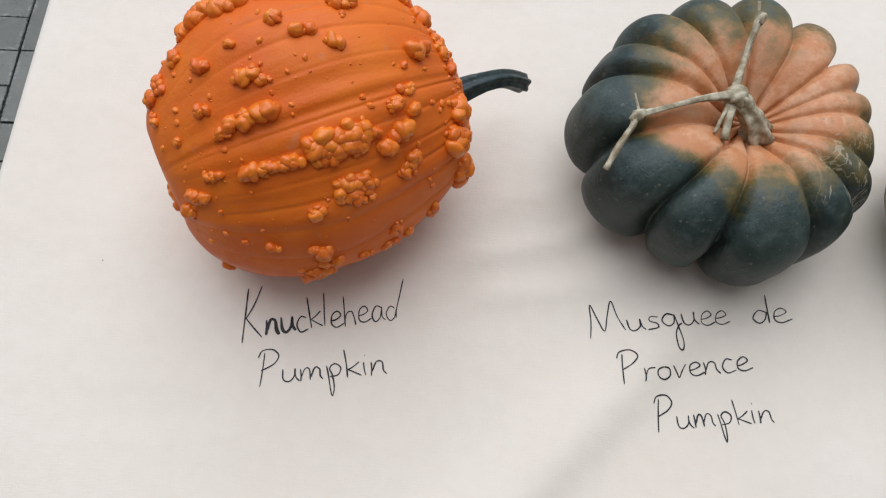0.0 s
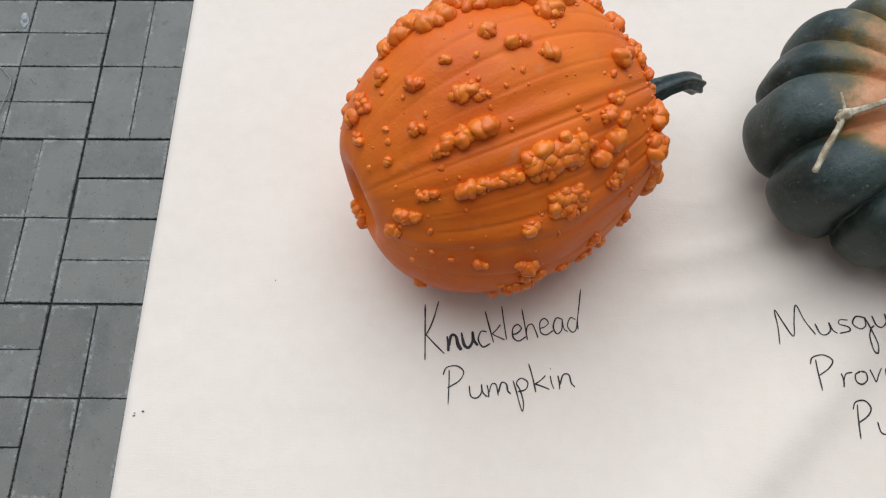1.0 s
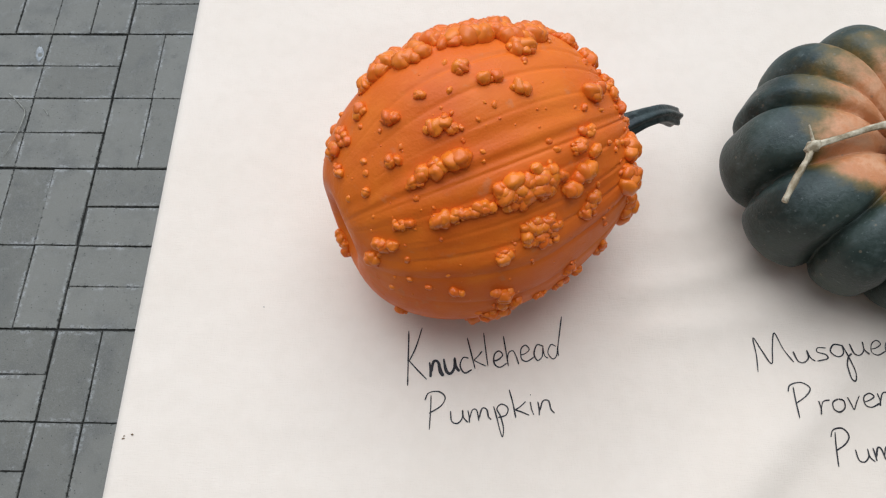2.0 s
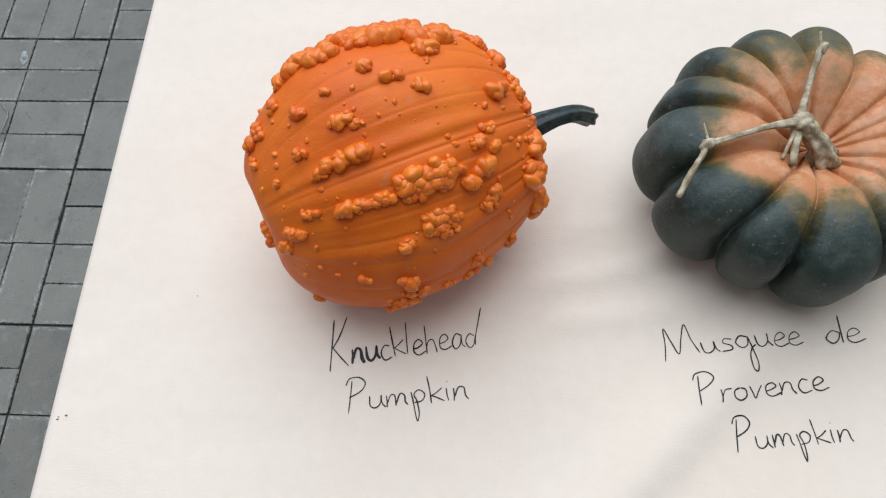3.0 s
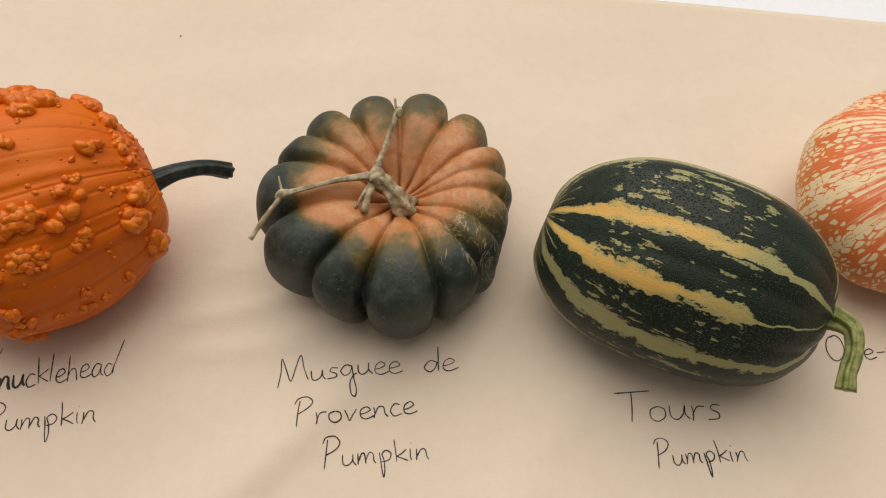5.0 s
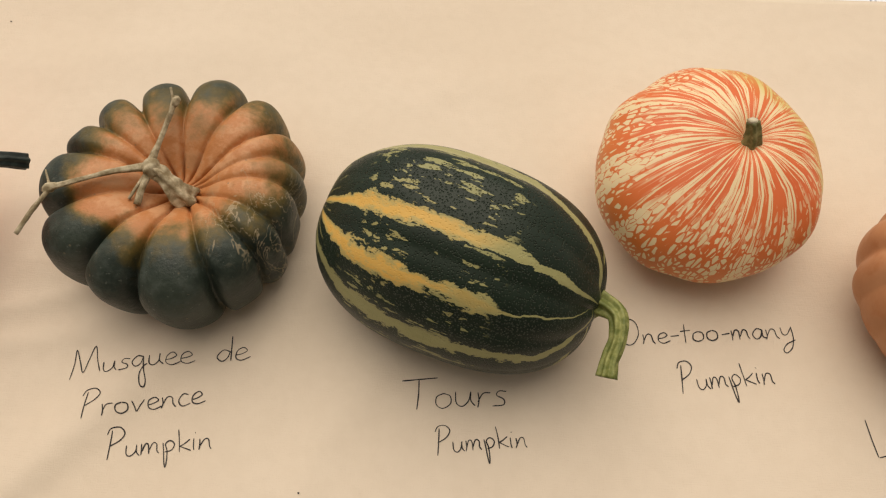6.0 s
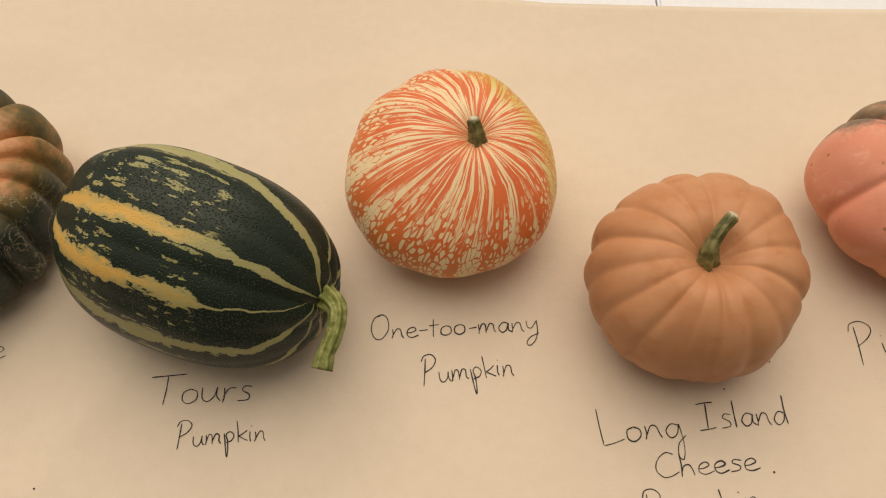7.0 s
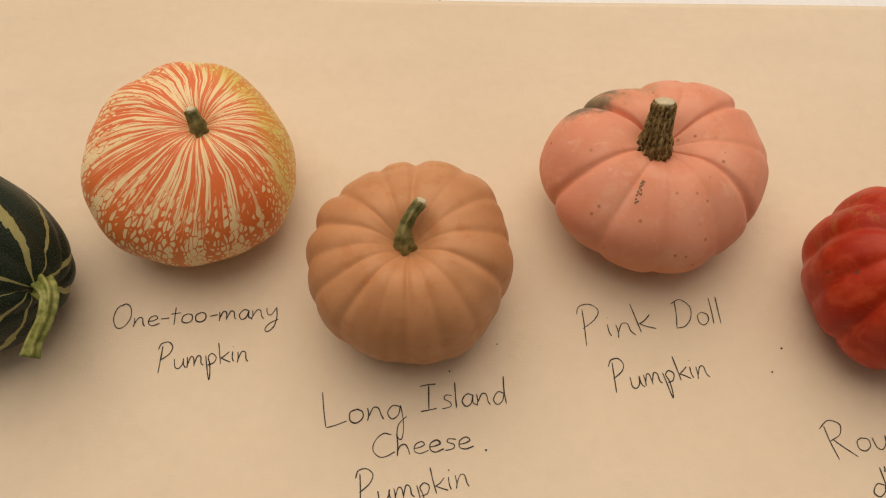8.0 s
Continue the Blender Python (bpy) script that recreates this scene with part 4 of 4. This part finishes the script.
    cluster(23, 24, 7, 5, 5, 3.8)
    cluster(50, 34, 10, 9, 10, 6.4)
    cluster(44, 18, 10, 9, 9, 6.4)
    cluster(50, -15, 9, 14, 12, 6.4)
    cluster(31, -18, 5, 7, 4, 3.8)
    cluster(13, -10, 6, 8, 6, 2.8)
    cluster(10, -19, 10, 5, 8, 2.8)
    cluster(19, -19, 5, 5, 4, 2.8)
    cluster(1, -16, 6, 4, 4, 2.3)
    cluster(20, 126, 22, 11, 26, 6.4)
    cluster(2, 130, 22, 10, 22, 6.4)
    cluster(17, 115, 10, 5, 6, 5.2)
    cluster(-15, 130, 12, 7, 10, 5.6)
    cluster(-23, 136, 8, 5, 6, 4.7)
    cluster(-30, 138, 12, 3, 6, 3.3)
    cluster(44, 132, 10, 6, 9, 4.2)
    cluster(52, 120, 9, 7, 8, 4.7)
    cluster(53, 90, 5, 12, 8, 3.8)
    cluster(55, 70, 4, 5, 3, 3.8)
    cluster(-50, 127, 4, 11, 6, 3.8)
    cluster(-56, 130, 5, 5, 4, 4.2)
    cluster(-59, 115, 4, 7, 5, 2.8)
    cluster(-71, -94, 7, 14, 10, 4.2)
    cluster(-59, 18, 5, 4, 3, 3.8)
    cluster(-47, -31, 5, 2, 3, 2.8)
    for _ in range(12):
        cluster(pick.uniform(-30, 50), pick.uniform(134, 150), 16, 9, 9, 6.0)
    for _ in range(60):
        wart(pick.uniform(0, 190), pick.gauss(48, 14), 0.001 * pick.uniform(1.5, 4.0), 0.0)
    for _ in range(240):
        wart(pick.uniform(-10, 200), pick.uniform(-62, 66), 0.001 * (0.8 + 2.8 * pick.random() ** 2), -0.15)
    for _ in range(14):
        cluster(pick.uniform(-50, 55), pick.uniform(155, 320), pick.uniform(8, 20), pick.uniform(6, 12), 9, 5)
    tagged(link("wart_crust", verts, faces, WART, thing, "clusters of yellow-orange warts", m=m), kind="stuff")
    line = [(0.142, 0.562, 0.861), (0.167, 0.577, 0.866), (0.191, 0.590, 0.865), (0.215, 0.606, 0.850), (0.2365, 0.619, 0.824)]
    link("stem", *tube([Vector(p) - c for p in line], [0.0180, 0.0125, 0.0100, 0.0092, 0.0100], 6, 0.14, 48, 7, 0.5, 0.02), BLACK_STEM, thing, "curved blackish green stem")
    return thing


knobbly_pumpkin()


# ---- the green lobed pumpkin ----
def lobed_pumpkin():
    c = Vector((0.4493, 0.5612, TABLE))
    thing = empty_thing("pumpkin", *c, "deeply lobed dark green and orange pumpkin standing on the cloth", "pumpkin", "pumpkins on the table")
    rind = Fruit(0.1520, 0.1630, 0.0791, [122, 91, 59, 32, 15, 1, 340, 323, 298, 259, 228, 193, 164, 145], 0.190, 3.0, 0.62, 0.62, 0.36, 0.25, 0.670, 1.05, 0.03, (0.0106, -0.0005), 0.3, 5, foot=(0.0112, -0.0138), inner=6.0, plump=0.55, cuts=(1.0, 1.1, 0.9, 0.9, 0.6, 0.55, 0.65, 0.9, 1.0, 1.15, 1.15, 1.1, 1.0, 0.8),
                 swells=((150, -0.085), (188, 0.05), (46, 0.045), (-85, 0.03), (-35, -0.03), (0, -0.024), (45, -0.003), (90, -0.072), (135, 0.023), (180, 0.103), (225, -0.075), (270, -0.070), (315, 0.040)))
    link("body", *rind.mesh(420, 100), LOBED, thing, "deeply ribbed green and orange rind", m=resting(rind, pose(0, 0, 0, 2.7, 4.2, 0)))

    def rel(*pts):
        return [Vector(p) - c for p in pts]

    stem = new("stem")
    stem.empty_display_size = 0.02
    stem.parent = thing
    stem["label"] = "dry straw-coloured stem with forked vine ends"
    link("stalk", *tube(rel((0.470, 0.546, 0.858), (0.462, 0.549, 0.876), (0.449, 0.560, 0.889), (0.436, 0.567, 0.896)), [0.0165, 0.0105, 0.0088, 0.0085], 5, 0.2, 30, 6, 0.5, 0.26), DRY_STEM, stem)
    link("knot", *tube(rel((0.444, 0.560, 0.889), (0.437, 0.567, 0.895), (0.430, 0.571, 0.898)), [0.008, 0.0125, 0.007], 4, 0.12, 16, 5, 0, 0.2), DRY_STEM, stem)
    link("vine", *tube(rel((0.436, 0.568, 0.896), (0.443, 0.592, 0.902), (0.452, 0.620, 0.910), (0.459, 0.640, 0.918)), [0.0051, 0.0031, 0.0027, 0.0034], 4, 0.15, 14, 6, 0.5, 0.26), DRY_STEM, stem)
    link("vine", *tube(rel((0.459, 0.638, 0.917), (0.462, 0.644, 0.920), (0.466, 0.646, 0.921)), [0.0037, 0.0048, 0.0027], 4, 0.2, 12, 4, 0, 0.2), DRY_STEM, stem)
    link("vine", *tube(rel((0.459, 0.640, 0.918), (0.458, 0.648, 0.924), (0.457, 0.655, 0.930)), [0.0020, 0.0015, 0.0014], 0, 0, 8, 4), DRY_STEM, stem)
    link("vine", *tube(rel((0.432, 0.567, 0.897), (0.400, 0.556, 0.905), (0.368, 0.543, 0.909), (0.336, 0.531, 0.911)), [0.0052, 0.0032, 0.0027, 0.0035], 4, 0.15, 14, 6, 0.5, 0.26), DRY_STEM, stem)
    link("knot", *tube(rel((0.342, 0.534, 0.911), (0.335, 0.530, 0.912), (0.329, 0.525, 0.910)), [0.0034, 0.0058, 0.0030], 4, 0.2, 14, 5, 0, 0.3), DRY_STEM, stem)
    link("vine", *tube(rel((0.335, 0.530, 0.911), (0.327, 0.514, 0.910), (0.316, 0.497, 0.906), (0.305, 0.477, 0.901)), [0.0030, 0.0025, 0.0030, 0.0026], 4, 0.15, 12, 6, 0.5, 0.30), DRY_STEM, stem)
    link("vine", *tube(rel((0.336, 0.531, 0.913), (0.333, 0.541, 0.918), (0.331, 0.548, 0.921)), [0.0018, 0.0012, 0.0008], 0, 0, 8, 4), DRY_STEM, stem)
    link("vine", *tube(rel((0.436, 0.563, 0.894), (0.431, 0.545, 0.892), (0.426, 0.523, 0.886)), [0.0044, 0.0034, 0.0037], 4, 0.2, 12, 5, 0.3, 0.24), DRY_STEM, stem)
    link("vine", *tube(rel((0.433, 0.562, 0.893), (0.424, 0.545, 0.891), (0.416, 0.529, 0.888)), [0.0027, 0.0019, 0.0018], 0, 0, 10, 4), DRY_STEM, stem)
    return thing


lobed_pumpkin()


# ---- the striped pumpkin ----
def striped_pumpkin():
    c = Vector((0.7927, 0.4766, TABLE))
    thing = empty_thing("pumpkin", *c, "oblong dark green pumpkin with yellow stripes lying on the cloth", "pumpkin", "pumpkins on the table")
    yaw = radians(-21.06)
    rind = Fruit(0.1151, 0.1104, 0.1716, [10 + 36 * i for i in range(10)], 0.026, 7.0, 0.6, 0.05, 0.16, 0.07, 0.833, 1.0, 0.02, (0.008, -0.0315), 0.3, 8, 0.22, (0.008, -0.0284),
                 swells=((0, -0.031), (90, -0.019), (135, -0.114), (180, 0.015), (225, 0.100), (270, 0.020), (315, 0.043)))
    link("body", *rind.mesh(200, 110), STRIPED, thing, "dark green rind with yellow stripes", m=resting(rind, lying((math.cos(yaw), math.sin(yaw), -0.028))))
    line = [(0.938, 0.428, 0.842), (0.953, 0.421, 0.850), (0.967, 0.404, 0.857), (0.966, 0.380, 0.853), (0.957, 0.358, 0.847), (0.953, 0.340, 0.842)]
    link("stem", *tube([Vector(p) - c for p in line], [0.020, 0.0128, 0.0096, 0.0082, 0.0082, 0.0100], 6, 0.22, 48, 7, 0.8, 0.05), GREEN_STEM, thing, "bent ridged green stem")
    return thing


striped_pumpkin()


# ---- the flamed pumpkin ----
def flamed_pumpkin():
    c = Vector((1.0921, 0.5964, TABLE))
    thing = empty_thing("pumpkin", *c, "round cream pumpkin with red-orange streaks standing on the cloth", "pumpkin", "pumpkins on the table")
    rind = Fruit(0.1342, 0.1331, 0.0834, [18, 51, 88, 124, 160, 197, 233, 268, 306, 341], 0.014, 9.0, 0.6, 0.14, 0.16, 0.1, 0.876, 1.0, 0.02, (0.0254, 0.0174), 0.4, 13, foot=(0.0083, 0.0132),
                 swells=((0, 0.012), (45, -0.050), (90, 0.034), (135, -0.018), (225, 0.016), (270, -0.024), (315, 0.016)))
    m = resting(rind, pose(0, 0, 0, 8.2, 3.5, 0))
    link("body", *rind.mesh(200, 90), FLAMED, thing, "cream rind with red-orange flames", m=m)
    line = [(1.124, 0.599, 0.890), (1.124, 0.601, 0.905), (1.122, 0.605, 0.916), (1.1195, 0.610, 0.926)]
    link("stem", *tube([Vector(p) - c for p in line], [0.0135, 0.0096, 0.0078, 0.0068], 5, 0.18, 30, 6, 0.4, 0.08), DULL_STEM, thing, "short olive green stem")
    link("stem_end", *disc(Vector((1.1193, 0.6105, 0.9266)) - c, (-0.05, 0.5, 0.85), 0.0056), PALE_CUT, thing, "pale cut stem end")
    return thing


flamed_pumpkin()


# ---- the tan ribbed pumpkin ----
def tan_pumpkin():
    c = Vector((1.3698, 0.4562, TABLE))
    thing = empty_thing("pumpkin", *c, "smooth tan ribbed pumpkin with curved green stem on the cloth", "pumpkin", "pumpkins on the table")
    rind = Fruit(0.1245, 0.1239, 0.0906, [6, 30, 55, 84, 108, 138, 163, 186, 207, 232, 252, 272, 290, 311, 338], 0.036, 4.2, 0.40, 0.36, 0.26, 0.2, 0.85, 1.0, 0.02, (0.0052, -0.0091), 0.5, 21, foot=(0.0085, -0.0266),
                 swells=((0, -0.042), (45, 0.088), (90, -0.041), (135, -0.025), (180, -0.045), (270, -0.015), (315, 0.0175)))
    m = resting(rind, pose(0, 0, 0, 2.1, -1.6, 0))
    link("body", *rind.mesh(300, 90), TAN, thing, "smooth tan ribbed rind", m=m)
    line = [(1.370, 0.447, 0.880), (1.369, 0.447, 0.897), (1.370, 0.455, 0.913), (1.378, 0.467, 0.926), (1.389, 0.478, 0.934)]
    link("stem", *tube([Vector(p) - c for p in line], [0.0170, 0.0108, 0.0070, 0.0060, 0.0066], 5, 0.20, 40, 7, 0.9, 0.04), DULL_STEM, thing, "curved olive green stem")
    link("stem_end", *disc(Vector((1.3893, 0.4785, 0.935)) - c, (0.4, 0.45, 0.7), 0.0058), PALE_CUT, thing, "pale cut stem end")
    return thing


tan_pumpkin()


# ---- the pink pumpkin ----
def pink_pumpkin():
    c = Vector((1.6787, 0.5857, TABLE))
    thing = empty_thing("pumpkin", *c, "salmon-pink ribbed pumpkin with corky brown stem on the cloth", "pumpkin", "pumpkins on the table")
    rind = Fruit(0.1406, 0.1341, 0.0817, [-2, 34, 66, 95, 138, 200, 236, 268, 298, 324], 0.060, 3.2, 0.42, 0.36, 0.26, 0.2, 0.915, 1.0, 0.04, (-0.0007, 0.0), 0.7, 34, foot=(0.0026, -0.0173), cuts=(0.35, 1.3, 0.5, 1.1, 2.7, 1.2, 0.6, 0.6, 0.35, 1.3), inner=4.0, swells=((116, -0.10), (158, 0.03), (0, 0.049), (45, 0.085), (90, -0.1025), (135, -0.017), (180, -0.0325), (225, -0.012), (270, 0.032), (315, -0.011)))
    m = resting(rind, pose(0, 0, 0, 3.2, 1.0, 0))
    link("body", *rind.mesh(280, 90), PINK, thing, "salmon-pink ribbed rind", m=m)
    verts, faces = [], []
    pick = random.Random(6)
    for i in range(26):
        up = pick.random()
        p = m @ rind.at(243 + pick.uniform(-1.6, 1.6) - 3 * up + (pick.uniform(-4, 4) if up > 0.85 else 0), 49 + 17 * up)
        r, first = pick.uniform(0.0005, 0.0012), len(verts)
        v, f = tube([p + Vector((-r, 0, 0)), p + Vector((0, 0, r * 0.5)), p + Vector((r, 0, 0))], [r * 0.4, r, r * 0.4], 3, 0.2, 7, 2)
        verts += v
        faces += [tuple(first + k for k in q) for q in f]
    link("scar", verts, faces, CRUMB, thing, "brown corky scar on the rind")
    line = [(1.667, 0.577, 0.868), (1.667, 0.578, 0.884), (1.668, 0.588, 0.910), (1.6706, 0.604, 0.936)]
    link("stem", *tube([Vector(p) - c for p in line], [0.0205, 0.0212, 0.0146, 0.0126], 15, 0.12, 130, 9, 0.12, 0.13), CORK_STEM, thing, "thick brown corky stem")
    link("stem_end", *disc(Vector((1.6706, 0.6045, 0.9375)) - c, (0.0, 0.5, 0.86), 0.0112), PALE_CUT, thing, "pale cut stem end")
    return thing


pink_pumpkin()


# ---- the red pumpkin ----
def red_pumpkin():
    thing = empty_thing("pumpkin", 1.9622, 0.4251, TABLE, "glossy red-orange ribbed pumpkin standing on the cloth", "pumpkin", "pumpkins on the table")
    rind = Fruit(0.1141, 0.1132, 0.0857, [-20, 22, 62, 98, 128, 158, 188, 216, 250, 290], 0.075, 5.0, 0.45, 0.32, 0.26, 0.2, 0.836, 1.0, 0.08, (0, -0.001), 0.5, 41, foot=(-0.0098, 0.0096), swells=((90, 0.009), (180, 0.027), (225, -0.020), (270, 0.007)))
    link("body", *rind.mesh(240, 80), RED, thing, "red-orange ribbed rind", m=resting(rind, pose(0, 0, 0, -1.4, 0.6, 0)))
    link("stem", *tube([(0, 0, 0.13), (0, 0.003, 0.16), (0.004, 0.008, 0.185)], [0.018, 0.012, 0.012], 5, 0.15, 30, 6), DULL_STEM, thing, "short olive green stem")
    return thing


red_pumpkin()


# ---- small litter ----
def crumbs():
    verts, faces = [], []
    pick = random.Random(4)
    for _ in range(5):
        x, y, r = -0.3395 + pick.uniform(-0.006, 0.006), 0.275 + pick.uniform(-0.003, 0.003), pick.uniform(0.0006, 0.0013)
        z = cloth_height(x, y) - 0.0004
        first = len(verts)
        v, f = tube([(x - r, y, z + r * 0.6), (x, y + r * 0.4, z + r), (x + r, y, z + r * 0.6)], [r * 0.5, r, r * 0.4], 3, 0.2, 8, 2)
        verts += v
        faces += [tuple(first + i for i in q) for q in f]
    return tagged(link("plant_crumbs", verts, faces, CRUMB), "tiny brown plant crumbs lying on the cloth", "crumbs")


def straw(points, r):
    z = PAVING + r
    return tagged(link("straw", *tube([(x, y, z + 0.001 * i) for i, (x, y) in enumerate(points)], [r, r, r * 0.5], seg=8, steps=6), STRAW), "thin dry straw lying on the grey pavers", "straw", "bits of straw")


def dried_leaf():
    verts, faces = [], []
    for i in range(9):
        t = i / 8
        w = 0.011 * math.sin(math.pi * (0.08 + 0.84 * t))
        for s in (-1, -0.3, 0.4, 1):
            x, y = -1.101 + 0.006 * (t - 0.5) + s * w, 1.346 + 0.046 * (0.5 - t)
            verts.append((x, y, PAVING + 0.0012 + 0.003 * (s * s) * (1 - t) + 0.0008 * math.sin(9 * t)))
    for i in range(8):
        for j in range(3):
            faces.append((i * 4 + j, i * 4 + j + 1, i * 4 + j + 5, i * 4 + j + 4))
    ob = link("dried_leaf", verts, faces, CHALK)
    thick = ob.modifiers.new("thickness", 'SOLIDIFY')
    thick.thickness, thick.offset = 0.0006, 1.0
    return tagged(ob, "small pale dried leaf lying on a grey paver", "leaf")


crumbs()
straw([(-1.150, 1.225), (-1.112, 1.190), (-1.094, 1.165), (-1.098, 1.110), (-1.112, 1.040)], 0.0014)
straw([(-1.052, 1.180), (-1.040, 1.168), (-1.034, 1.160)], 0.0010)
dried_leaf()


# ---- pavers ----
def paver_mesh(wide, long, pick):
    """A paver with worn, chamfered upper edges; its upper side lies at height 0."""
    a, b = wide / 2, long / 2
    n, m = 2, 3
    ring = [(-a + 2 * a * i / n, -b) for i in range(n)] + [(a, -b + 2 * b * i / m) for i in range(m)]
    ring += [(-x, -y) for x, y in ring]
    verts = [(x, y, -0.05) for x, y in ring]
    verts += [(x * (1 + pick.uniform(-0.006, 0.004)), y * (1 + pick.uniform(-0.006, 0.004)), -0.0025 + pick.uniform(-0.001, 0.0005)) for x, y in ring]
    verts += [(x - math.copysign(pick.uniform(0.0006, 0.0020), x), y - math.copysign(pick.uniform(0.0006, 0.0020), y), 0.0) for x, y in ring]
    k = len(ring)
    faces = [(k * r + i, k * r + (i + 1) % k, k * r + k + (i + 1) % k, k * r + k + i) for r in (0, 1) for i in range(k)] + [tuple(range(2 * k, 3 * k))]
    me = bpy.data.meshes.new("paver")
    me.from_pydata(verts, [], faces)
    me.materials.append(PAVER)
    return me, verts, faces


def pave():
    """Blocks of eight pavers, laid lengthwise and crosswise by turns; the near stretch paver by paver."""
    pick = random.Random(2)
    kinds = [paver_mesh(0.0984, 0.1975, pick) for _ in range(9)]
    far_v, far_f = [], []
    for i in range(-7, 12):
        for j in range(-8, 9):
            x0, y0 = -0.884 + 0.4 * i, 0.612 + 0.4 * j
            across = (i + j) % 2 == 0
            for k in range(8):
                if across:
                    x, y = x0 + 0.1 + 0.2 * (k % 2), y0 + 0.05 + 0.1 * (k // 2)
                else:
                    x, y = x0 + 0.05 + 0.1 * (k % 4), y0 + 0.1 + 0.2 * (k // 4)
                x, y = x0 + 0.2 + (x - x0 - 0.2) * 0.993 + pick.gauss(0, 0.0006), y0 + 0.2 + (y - y0 - 0.2) * 0.993 + pick.gauss(0, 0.0006)
                me, verts, faces = pick.choice(kinds)
                z, turn = PAVING + pick.uniform(-0.0012, 0.0008), radians(pick.gauss(0, 0.25))
                if -1.75 < x < -0.45 and -0.3 < y < 2.2:
                    ob = new("paver", me)
                    ob.parent = ground
                    ob.location, ob.rotation_euler = (x, y, z), (radians(pick.gauss(0, 0.25)), radians(pick.gauss(0, 0.25)), turn + (radians(90) if across else 0))
                else:
                    first = len(far_v)
                    far_v += [(x - p[1], y + p[0], z + p[2]) if across else (x + p[0], y + p[1], z + p[2]) for p in verts]
                    far_f += [tuple(first + q for q in f) for f in faces]
    rest = link("paving", far_v, far_f, FAR_PAVER, ground, smooth=False)
    return tagged(rest, "grey concrete pavers in a basket pattern", kind="stuff")


pave()
